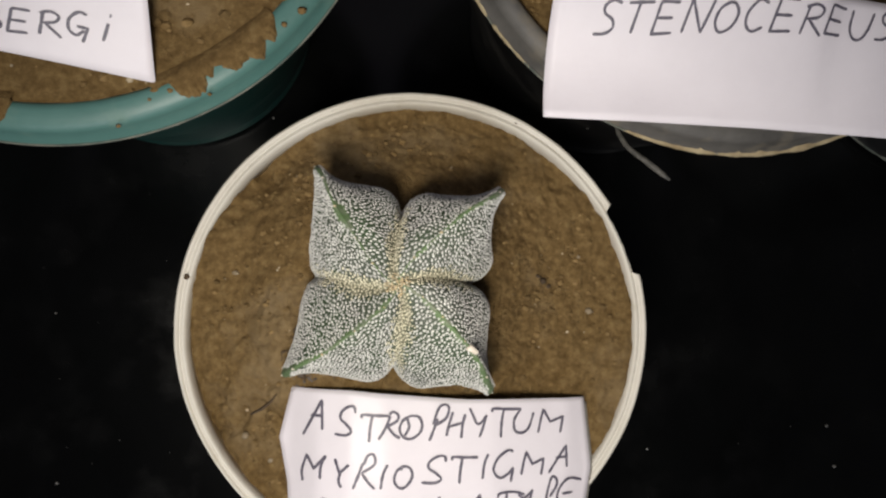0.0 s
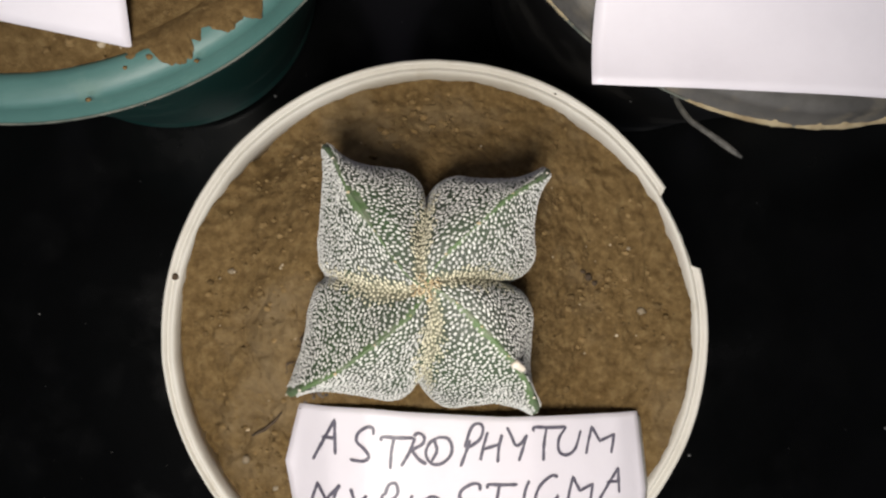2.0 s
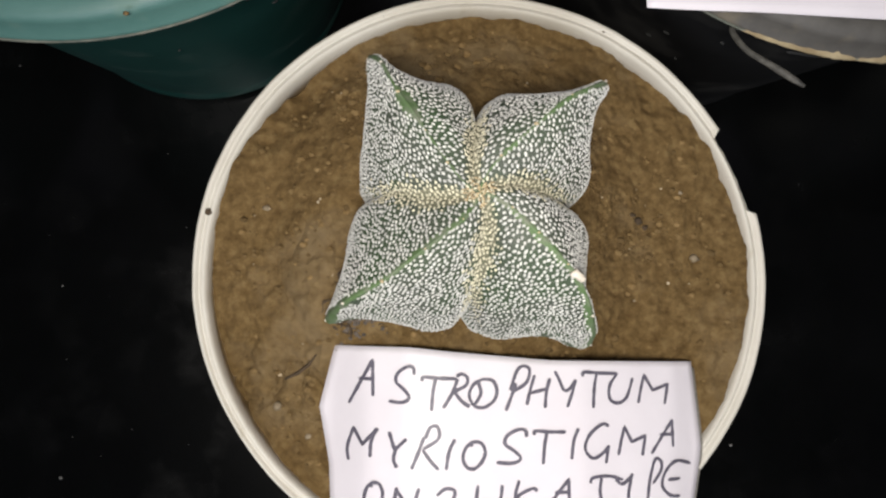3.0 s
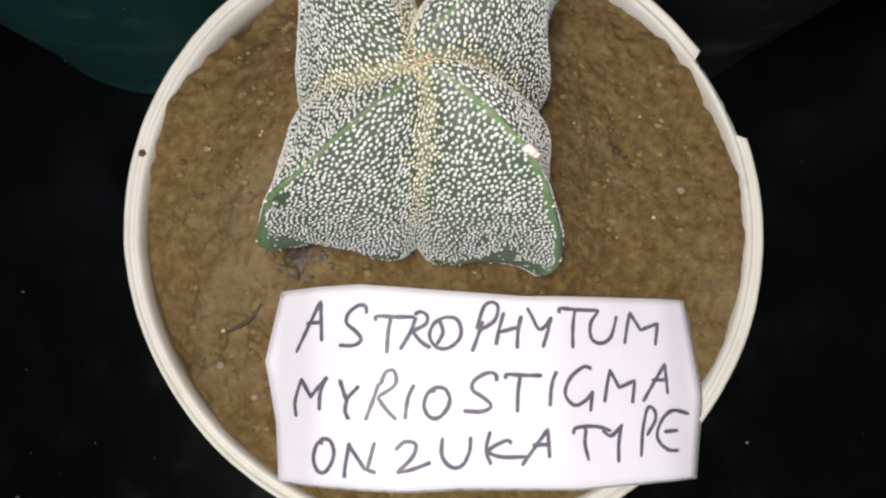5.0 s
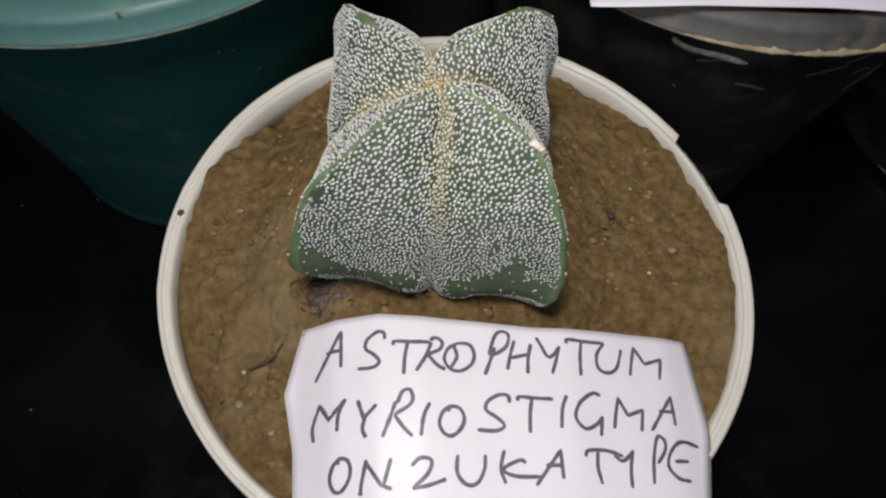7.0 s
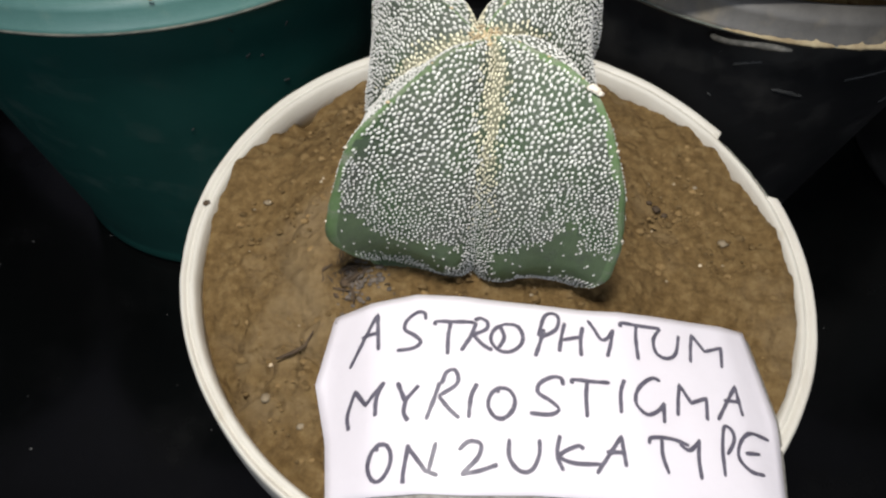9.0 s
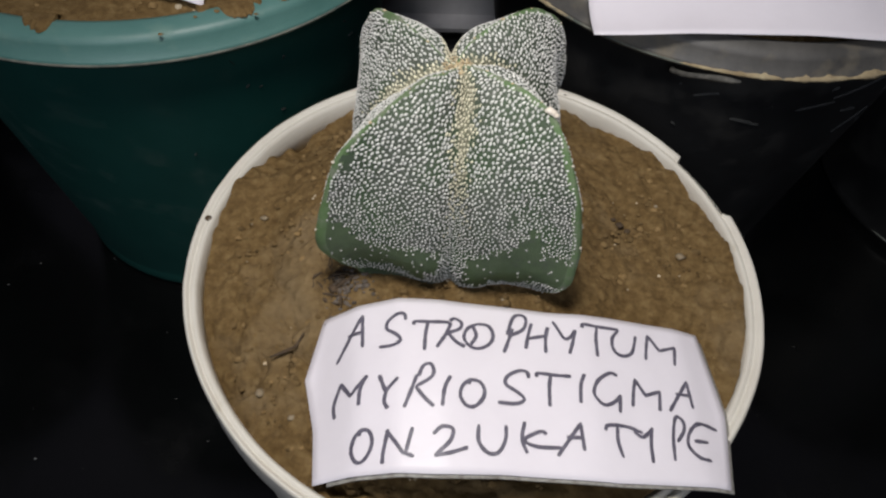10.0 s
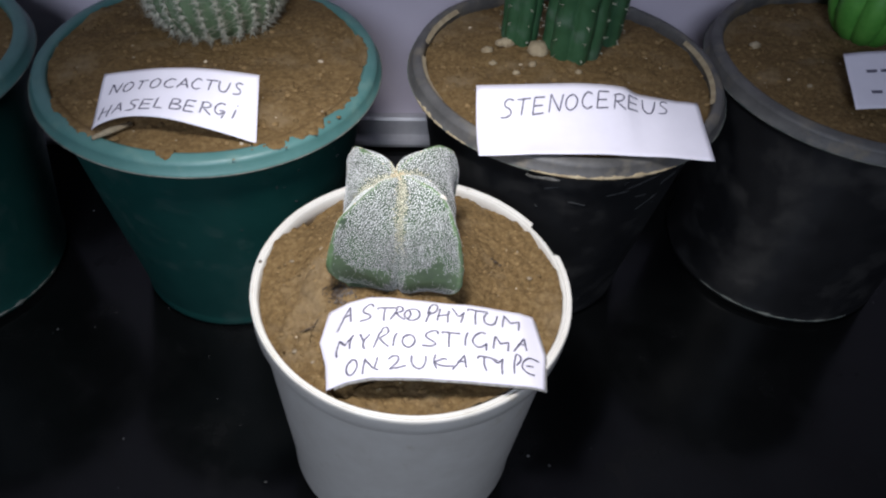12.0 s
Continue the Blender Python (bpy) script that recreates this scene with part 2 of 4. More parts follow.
# ---------------------------------------------------------------- pots
def soil_sheet(pot, centre, radius, height, seed, rings=64, spokes=200):
    """Uneven dry earth that fills a pot; height(x, y) gives its level."""
    verts, faces = [(centre[0], centre[1], height(centre[0], centre[1]))], []
    for k in range(1, rings + 1):
        for i in range(spokes):
            a, r = 2 * math.pi * i / spokes, radius * k / rings
            x, y = centre[0] + r * math.cos(a), centre[1] + r * math.sin(a)
            q = Vector((x, y, seed * 0.37))
            rough = 0.0011 * noise.noise(q * 90) + 0.0008 * noise.noise(q * 260) + 0.00045 * noise.noise(q * 700) + 0.0003 * noise.noise(q * 1500)
            verts.append((x, y, height(x, y) + rough))
    for i in range(spokes):
        faces.append((0, 1 + i, 1 + (i + 1) % spokes))
    for k in range(rings - 1):
        for i in range(spokes):
            j = (i + 1) % spokes
            faces.append((1 + k * spokes + i, 1 + (k + 1) * spokes + i, 1 + (k + 1) * spokes + j, 1 + k * spokes + j))
    soil = mesh_part("soil", verts, faces, SOIL, pot, "dry brown cracked potting soil")
    return soil


def crumbs(pot, centre, radius, height, count, seed, low, high, mat, name):
    rng = random.Random(seed)
    pieces = []
    for _ in range(count):
        a, r = rng.uniform(0, 2 * math.pi), radius * math.sqrt(rng.random())
        x, y = centre[0] + r * math.cos(a), centre[1] + r * math.sin(a)
        s = low + (high - low) * rng.random() ** 3
        pieces.append(lump((x, y, height(x, y) - 0.1 * s), s, rng))
    ob = mesh_part(name, *joined(pieces), mat, pot, smooth=False)
    return tagged(ob, kind="stuff")


def pot_body(pot, centre, height, top, foot, wall, mat, band, label=""):
    """A tapered hollow pot with a rolled lower edge and a shoulder under the rim."""
    outer = [(foot - 0.002, 0.0), (foot, 0.0006), (foot + 0.0012, 0.003), (foot + 0.0008, 0.0055)]
    steps = 40
    for n in range(steps + 1):
        s = n / steps
        outer.append((foot + 0.0008 + (top - foot - 0.0008) * s, 0.0065 + (height - band - 0.0065) * s))
    inner = [(top - wall, height - band), (foot - wall, 0.006), (0.0005, 0.005)]
    verts, faces = lathe(centre, [(0.0005, 0.0)] + outer + inner, 120)
    return mesh_part("body", verts, faces, mat, pot, label)


def dirt_patch(centre, radius_at, z, angle, spread, depth, mat, pot):
    """A thin irregular crust on a rim's top, from the soil outward."""
    n = 90
    verts, faces = [], []
    for i in range(n + 1):
        a = angle + spread * (i / n - 0.5)
        lobes = 0.72 + 0.5 * noise.noise(Vector((a * 24, depth * 900, 1))) + 0.12 * noise.noise(Vector((a * 70, depth * 900, 2)))
        reach = depth * math.sin(math.pi * i / n) ** 0.5 * max(0.05, lobes)
        for r, h in ((radius_at - 0.002, -0.0014), (radius_at - 0.0002, 0.0001), (radius_at + reach * 0.4, 0.0003), (radius_at + reach * 0.8, 0.0002), (radius_at + reach, -0.0008)):
            verts.append((centre[0] + r * math.cos(a), centre[1] + r * math.sin(a), z + h))
    for i in range(n):
        for q in range(4):
            p = 5 * i + q
            faces.append((p, p + 1, p + 6, p + 5))
    return mesh_part("dirt_patch", verts, faces, mat, pot)


# the small cream pot with its chipped lip
WHITE_C = (0.0, 0.0, 0.0)
white_pot = thing("flower_pot", WHITE_C, "small cream plastic flower pot with a chipped rim and dry soil", "flower pot", "pots on the table")
pot_body(white_pot, WHITE_C, 0.0985, 0.0532, 0.0448, 0.0010, CREAM, 0.006)


def chip(a, k, r, z):
    deg = math.degrees(a)
    if 13.8 < deg < 31.8 and r > 0.0534:
        ragged = 0.0003 * noise.noise(Vector((deg * 0.6, 0, 3)))
        return min(r, 0.0534 + ragged + 0.0004 * (31.8 - deg) / 18), z
    if r > 0.0541:
        r = 0.0541 + (r - 0.0541) * (0.82 - 0.35 * math.exp(-((deg - 215) / 45) ** 2))
    sway = 0.00010 * noise.noise(Vector((math.cos(a) * 4, math.sin(a) * 4, 1))) + 0.00006 * noise.noise(Vector((math.cos(a) * 16, math.sin(a) * 16, 2)))
    return r + sway, z + sway * 0.8


lip = [(0.0518, 0.089), (0.0522, 0.0978), (0.0525, 0.0992), (0.0529, 0.0999), (0.0533, 0.1), (0.0537, 0.0997), (0.0540, 0.0995), (0.0543, 0.0998), (0.0550, 0.1003), (0.0556, 0.1002), (0.0560, 0.0996), (0.0561, 0.0986), (0.0560, 0.0965), (0.0557, 0.0928), (0.0549, 0.0921), (0.0522, 0.0919)]
verts, faces = lathe(WHITE_C, lip, 360, chip, closed=True)
rim = mesh_part("rim", verts, faces, CREAM, white_pot, "cream rim with a broken lip and grime")
for deg, r, s in ((168.3, 0.0538, 0.0009), (112, 0.0547, 0.0004), (64, 0.0545, 0.0004)):
    a = math.radians(deg)
    mesh_part("grime_spot", *lump((r * math.cos(a), r * math.sin(a), 0.0999), s, random.Random(int(deg)), 0.2), TWIG, rim)
crown = Vector((-0.0060, 0.0080, 0.142))


# the soil's level along the wall, in millimetres, by degrees round the pot
EDGE_DEG = [-180, -163, -150, -120, -60, -10, 3, 21, 38, 46, 62, 90, 121, 130, 136, 144, 153, 160, 180]
EDGE_MM = [96.5, 94.8, 94.4, 98.6, 99.2, 99.4, 99, 98.3, 98.6, 96.2, 97.2, 96.6, 96.6, 95, 92.8, 97.6, 99.2, 99.4, 96.5]


def white_soil(x, y):
    r, a = math.hypot(x, y), math.degrees(math.atan2(y, x))
    z = 0.0982 + 0.0075 * smoothstep(0.040, 0.021, math.hypot(x - crown.x, y - crown.y))
    a += 3 * noise.noise(Vector((x * 300, y * 300, 9)))
    edge = smoothstep(0.0425, 0.0515, r)
    z += edge * (float(np.interp(a, EDGE_DEG, EDGE_MM)) / 1000 - 0.0982)
    z += smoothstep(0.036, 0.05, r) * (0.0010 * noise.noise(Vector((x * 170, y * 170, 4))) + 0.0007 * noise.noise(Vector((x * 420, y * 420, 4))))
    # cracked crust on the west side
    west = smoothstep(-0.006, -0.018, x) * smoothstep(0.012, -0.004, y)
    if west > 0:
        bend = Vector((noise.noise(Vector((x, y, 1)) * 160), noise.noise(Vector((x, y, 7)) * 160), 0)) * 0.003
        dist = noise.voronoi((Vector((x, y, 0.2)) + bend) * 125)[0]
        seam = dist[1] - dist[0]
        open_here = smoothstep(-0.35, 0.35, noise.noise(Vector((x * 70, y * 70, 6))))
        z += west * (0.0016 * (0.6 - dist[0]) * smoothstep(0.0, 0.5, seam) - 0.0019 * open_here * (1 - smoothstep(0.0, 0.11, seam)))
    return z


soil_sheet(white_pot, WHITE_C, 0.0523, white_soil, 1, 130, 420)
crumbs(white_pot, WHITE_C, 0.0495, white_soil, 1900, 5, 0.0002, 0.0010, CRUMB, "loose_grit")
crumbs(white_pot, WHITE_C, 0.048, white_soil, 90, 6, 0.00012, 0.0005, GRIT, "pale_grit")
rng = random.Random(11)
for x, y, s in ((0.042, 0.0036, 0.0011), (0.034, -0.004, 0.0009), (-0.0392, -0.0255, 0.001), (-0.033, -0.031, 0.0008), (0.036, 0.022, 0.0007), (-0.042, 0.012, 0.0008)):
    mesh_part("clod", *lump((x, y, white_soil(x, y) - 0.12 * s), s, rng, 0.3), PEBBLE, white_pot)
for x, y, s in ((0.0305, 0.0107, 0.0009), (0.0318, 0.0095, 0.0007), (0.0292, 0.0118, 0.0006), (-0.0265, -0.0090, 0.0011), (-0.0280, -0.0105, 0.0008)):
    mesh_part("dark_crumb", *lump((x, y, white_soil(x, y) + 0.0002), s, rng, 0.5), TWIG, white_pot)
twig_line = [(-0.0375, -0.0203), (-0.0352, -0.0192), (-0.0332, -0.0176), (-0.0318, -0.0158)]
mesh_part("twig", *tube([(x, y, white_soil(x, y) + 0.0012) for x, y in twig_line], [0.0002, 0.00035, 0.0003, 0.00015], 6), TWIG, white_pot, "thin dark dry twig")
twig_line = [(-0.0265, 0.0005), (-0.0275, -0.0012), (-0.0272, -0.0028)]
mesh_part("twig", *tube([(x, y, white_soil(x, y) + 0.001) for x, y in twig_line], [0.00015, 0.00035, 0.00015], 6), TWIG, white_pot)
rng = random.Random(12)
for x, y, turn, length in ((-0.0250, -0.0085, 0.5, 0.005), (-0.0275, -0.0098, -0.4, 0.004), (-0.0255, -0.0112, 1.9, 0.003), (-0.0288, -0.0085, 2.2, 0.0035), (-0.0262, -0.0070, 0.2, 0.0045), (-0.0300, -0.0060, 0.5, 0.002)):
    ends = [(x + length * f * math.cos(turn) + rng.uniform(-0.0004, 0.0004), y + length * f * math.sin(turn)) for f in (-0.5, 0, 0.5)]
    mesh_part("twig", *tube([(px, py, white_soil(px, py) + 0.0006) for px, py in ends], [0.00012, 0.00032, 0.0001], 5), TWIG, white_pot)
for _ in range(28):
    x, y, turn, length = rng.gauss(-0.0262, 0.0018), rng.gauss(-0.0090, 0.0026), rng.uniform(0, 6.28), rng.uniform(0.0012, 0.0042)
    ends = [(x + length * f * math.cos(turn + f), y + length * f * math.sin(turn + f)) for f in (-0.5, -0.1, 0.2, 0.5)]
    mesh_part("twig", *tube([(px, py, white_soil(px, py) + 0.0004) for px, py in ends], [0.00006, 0.00014, 0.00012, 0.00005], 5), TWIG, white_pot)
pieces = []
for _ in range(110):
    x, y = rng.gauss(-0.0245, 0.0022), rng.gauss(-0.0088, 0.0020)
    pieces.append(lump((x, y, white_soil(x, y) + 0.0001), rng.uniform(0.0002, 0.0006), rng, 0.4))
tagged(mesh_part("dark_litter", *joined(pieces), LITTER, white_pot, "dark grey rotted litter", smooth=False), kind="stuff")
mesh_part("fibre", *tube(smooth_line([(-0.018, -0.0125, 0.1035), (-0.010, -0.0135, 0.105), (-0.004, -0.0142, 0.1035)], 10), 0.00014, 5), STRAW, white_pot)


def wide_pot(name, centre, radius, height, foot, band, lip_in, mats, label, seed, soil_drop=0.006):
    """A larger nursery pot with a broad sloping rim, its soil and dirt on the rim."""
    pot = thing(name, centre, label, "flower pot", "pots on the table")
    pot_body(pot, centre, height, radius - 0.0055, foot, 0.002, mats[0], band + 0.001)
    prof = [(radius - lip_in - 0.001, height - 0.014), (radius - lip_in, height - 0.0014), (radius - lip_in + 0.0007, height - 0.0004), (radius - lip_in + 0.002, height), (radius - 0.0032, height - 0.0008), (radius - 0.0022, height - 0.0013),
            (radius - 0.0016, height - 0.0024), (radius - 0.0012, height - band + 0.0016), (radius - 0.0004, height - band + 0.0009), (radius, height - band), (radius - 0.0004, height - band - 0.0008), (radius - 0.0062, height - band - 0.0006)]

    def sway(a, k, r, z):
        s = 0.0004 * noise.noise(Vector((math.cos(a) * 2, math.sin(a) * 2, seed)))
        return r + s, z + s

    verts, faces = lathe(centre, prof, 240, sway, closed=True)
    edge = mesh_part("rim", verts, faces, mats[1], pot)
    ring = [(radius + 0.00025 * math.cos(t), height - band + 0.0001 + 0.0003 * math.sin(t)) for t in np.linspace(0, 2 * math.pi, 7)[:-1]]
    mesh_part("worn_edge", *lathe(centre, ring, 240, sway, closed=True), WORN, edge, "pale scuffed lower edge of the rim")

    def level(x, y):
        r = math.hypot(x - centre[0], y - centre[1]) / radius
        return height - soil_drop + 0.003 * (1 - r * r) + 0.0018 * noise.noise(Vector((x * 40, y * 40, seed)))

    soil_sheet(pot, centre, radius - lip_in + 0.0003, level, seed, 50, 180)
    crumbs(pot, centre, radius - lip_in - 0.001, level, 900, seed + 20, 0.0003, 0.0015, CRUMB, "loose_grit")
    crumbs(pot, centre, radius - lip_in - 0.001, level, 40, seed + 40, 0.0003, 0.001, GRIT, "pale_grit")
    return pot, edge, level


GREEN_C, BLACK_C = (-0.0793, 0.1080, 0.0), (0.0720, 0.1090, 0.0)
GREEN_W, BLACK_E = (-0.2225, 0.1085, 0.0), (0.2110, 0.1155, 0.0)
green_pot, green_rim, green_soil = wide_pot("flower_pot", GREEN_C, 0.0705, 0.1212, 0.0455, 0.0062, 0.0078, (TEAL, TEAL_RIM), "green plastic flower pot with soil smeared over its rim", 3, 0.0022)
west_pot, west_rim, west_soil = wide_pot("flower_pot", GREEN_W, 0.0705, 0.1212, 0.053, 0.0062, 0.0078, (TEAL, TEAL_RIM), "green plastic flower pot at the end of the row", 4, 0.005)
black_pot, black_rim, black_soil = wide_pot("flower_pot", BLACK_C, 0.0695, 0.1198, 0.0455, 0.0062, 0.0065, (BLACK, BLACK_RIM), "scuffed black plastic flower pot with a muddy rim", 5, 0.006)
east_pot, east_rim, east_soil = wide_pot("flower_pot", BLACK_E, 0.0705, 0.1205, 0.057, 0.0070, 0.0072, (BLACK, BLACK_RIM), "black plastic flower pot holding a bright green cactus", 6, 0.007)

# soil spilled over the green rim
rng = random.Random(21)
for deg, spread, depth in ((-56, 26, 0.0040), (-48, 12, 0.0052), (-62, 7, 0.0050), (-97, 6, 0.0046), (-26, 26, 0.0026), (-128, 16, 0.003), (-142, 14, 0.002), (5, 22, 0.0022)):
    dirt_patch(GREEN_C, 0.0627, 0.1214, math.radians(deg), math.radians(spread), depth * 1.5, SOIL, green_rim)
for deg, r, s in ((-38, 0.0675, 0.0011), (-42, 0.0668, 0.0007), (-76, 0.0694, 0.0005), (-60, 0.0695, 0.0005)):
    a = math.radians(deg)
    mesh_part("dirt_spot", *lump((GREEN_C[0] + r * math.cos(a), GREEN_C[1] + r * math.sin(a), 0.1211), s, rng, 0.3), CRUMB, green_rim)
for _ in range(36):
    a, r, s = math.radians(rng.gauss(-54, 9)), 0.0625 + 0.0035 * rng.random() ** 2, rng.uniform(0.0003, 0.0008)
    mesh_part("dirt_spot", *lump((GREEN_C[0] + r * math.cos(a), GREEN_C[1] + r * math.sin(a), 0.1212), s, rng, 0.5), CRUMB, green_rim, smooth=False)
a0 = math.radians(-118)
straw = [(GREEN_C[0] + r * math.cos(a), GREEN_C[1] + r * math.sin(a), z) for r, a, z in ((0.052, a0 + 0.05, 0.1210), (0.060, a0, 0.1222), (0.0665, a0 - 0.04, 0.1222))]
mesh_part("straw_bit", *tube(straw, [0.0008, 0.0013, 0.0007], 6), STRAW, green_pot, "flat bit of dry straw lying over the rim")


# mud on the black rim, along its outer lower edge
def crust(pot_c, radius, z, deg0, deg1, parent, mat=None, label="tan dried mud along the lip"):
    n = 60
    verts, faces = [], []
    for i in range(n + 1):
        a = math.radians(deg0 + (deg1 - deg0) * i / n)
        w = 0.0017 * math.sin(math.pi * i / n) ** 0.5 * max(0.03, 0.3 + 0.7 * noise.noise(Vector((i * 0.2, deg0, 1))) + 0.22 * noise.noise(Vector((i * 0.8, deg0, 4))))
        for dr, dz in ((-0.0008, 1.2 * w), (0.0001 + w * 0.35, w * 0.8), (0.0001 + w * 0.5, -w * 0.4), (-0.0008, -w)):
            verts.append((pot_c[0] + (radius + dr) * math.cos(a), pot_c[1] + (radius + dr) * math.sin(a), z + dz))
    for i in range(n):
        for q in range(3):
            p = 4 * i + q
            faces.append((p, p + 4, p + 5, p + 1))
    mesh_part("mud_crust", verts, faces, mat or MUD, parent, label)


crust(BLACK_C, 0.0696, 0.1138, -112, -62, black_rim)
crust(BLACK_C, 0.0696, 0.1138, -165, -128, black_rim)
for deg, spread, depth in ((-10, 30, 0.003), (10, 20, 0.0035), (150, 30, 0.003), (190, 30, 0.0025)):
    dirt_patch(BLACK_C, 0.0637, 0.1190, math.radians(deg), math.radians(spread), depth, MUD, black_rim)
crust(BLACK_E, 0.0582, 0.0035, -150, -70, east_pot, WORN, "pale scuffed lower edge")
crust(GREEN_W, 0.0542, 0.0035, -70, -10, west_pot, WORN, "pale scuffed lower edge")


# pale scratches and dust specks on the flanks of the pots behind
def scratch(pot_c, slope, deg, z, length, lean, width, parent, name="scratch"):
    """A thin raised streak on a tapered flank; slope is (foot radius, top radius, height)."""
    foot, top, height = slope
    verts, faces, n = [], [], 14
    for i in range(n + 1):
        f = i / n - 0.5
        zz = z + length * f * math.sin(lean) + 0.0003 * noise.noise(Vector((i * 0.5, deg, z * 90)))
        r = foot + (top - foot) * zz / height + 0.00025
        a = math.radians(deg) + length * f * math.cos(lean) / r
        half = width * (1 - (2 * f) ** 2) ** 0.5 * (0.6 + 0.5 * noise.noise(Vector((i * 0.9, deg, 3)))) / 2 + 0.00002
        for dz, dr in ((-half, -0.0003), (0, 0.00005), (half, -0.0003)):
            verts.append((pot_c[0] + (r + dr) * math.cos(a), pot_c[1] + (r + dr) * math.sin(a), zz + dz))
    for i in range(n):
        for q in range(2):
            p = 3 * i + q
            faces.append((p, p + 3, p + 4, p + 1))
    return mesh_part(name, verts, faces, SCUFF, parent)


rng = random.Random(51)
for deg, z, length, lean, width in ((-78, 0.098, 0.010, 0.15, 0.0012), (-68, 0.102, 0.015, 0.25, 0.0008), (-66, 0.093, 0.006, -0.2, 0.0018), (-93, 0.093, 0.008, -0.25, 0.0018), (-60, 0.086, 0.011, 0.5, 0.0012), (-52, 0.097, 0.009, 0.2, 0.0012), (-104, 0.101, 0.006, 0.4, 0.0015)):
    scratch(BLACK_C, (0.0463, 0.064, 0.1126), deg, z, length, lean, width, black_pot)
for _ in range(9):
    scratch(GREEN_C, (0.0463, 0.065, 0.114), rng.uniform(-95, -20), rng.uniform(0.045, 0.107), rng.uniform(0.0006, 0.002), rng.uniform(-1, 1), rng.uniform(0.0004, 0.0009), green_pot, "dust_speck")
for _ in range(8):
    scratch(BLACK_C, (0.0463, 0.064, 0.1126), rng.uniform(-125, -50), rng.uniform(0.045, 0.105), rng.uniform(0.0006, 0.002), rng.uniform(-1, 1), rng.uniform(0.0004, 0.001), black_pot, "dust_speck")
strip = smooth_line([(0.0462, 0.0475, 0.1095), (0.0455, 0.0450, 0.1110), (0.0468, 0.0408, 0.1135), (0.0500, 0.0372, 0.1160), (0.0545, 0.0324, 0.1190)], 16)
mesh_part("plastic_strip", *tube(strip, [0.0006] * 12 + [0.0007, 0.0007, 0.0006, 0.0003], 7), CLEAR_STRIP, black_pot, "frayed translucent sliver of plastic hanging from the rim")


# ---------------------------------------------------------------- the four-ribbed cactus
RIBS = [  # azimuth, then radius and height down the ridge, in millimetres
    (42.6, [(0, 142), (5, 143.5), (10, 144), (15.5, 143.6), (20.6, 142.2), (25, 139), (27.6, 135.3), (29.3, 130), (30, 125.5), (29.4, 118), (27, 110), (24, 105), (20, 99)]),
    (124, [(0, 142), (5, 143.5), (10, 143.5), (15.5, 142.6), (20, 140.8), (23, 138.5), (26, 135), (28.2, 131), (29.2, 126.5), (28.8, 119), (26, 110), (23, 105), (20, 99)]),
    (218, [(0, 142), (4, 143.6), (9, 145), (15.5, 143), (20, 140.6), (23.3, 138), (25.2, 134.3), (27, 129), (28.7, 121.5), (28.2, 116.5), (25.2, 111.5), (22, 107), (19, 99)]),
    (313.5, [(0, 142), (4.5, 143), (9, 143.4), (13.5, 144), (17.7, 143.2), (22, 140), (25.2, 135.5), (27.6, 131), (29.8, 122), (29.8, 113), (27, 107.5), (23.5, 104), (20, 98)]),
]
DALES = [79, 166, 265, 358]
DALE = [(0, 142), (1.5, 141.6), (3.5, 140.6), (6, 138.6), (8.5, 136.6), (11, 133.8), (13.3, 130.2), (15.2, 126), (16.6, 120.5), (17.3, 114), (17, 108.5), (16, 104.5), (15, 99)]
LEVELS = 73


def column(azimuth, profile):
    """A line from the crown down; the ribs twist as they near the growing point."""
    line = []
    for r, z in smooth_line(profile, LEVELS):
        a = math.radians(azimuth + 40 * math.exp(-r / 5.5) + 4 * (1 - smoothstep(17, 27, r)))
        line.append(Vector((crown.x + r * 0.001 * math.cos(a), crown.y + r * 0.001 * math.sin(a), z * 0.001)))
    return line


ridges = [column(a, p) for a, p in RIBS]
dales = [column(a, DALE) for a in DALES]
# eight faces: ridge k to the dale before it and the dale after it
FACES8 = [(0, 3), (0, 0), (1, 0), (1, 1), (2, 1), (2, 2), (3, 2), (3, 3)]


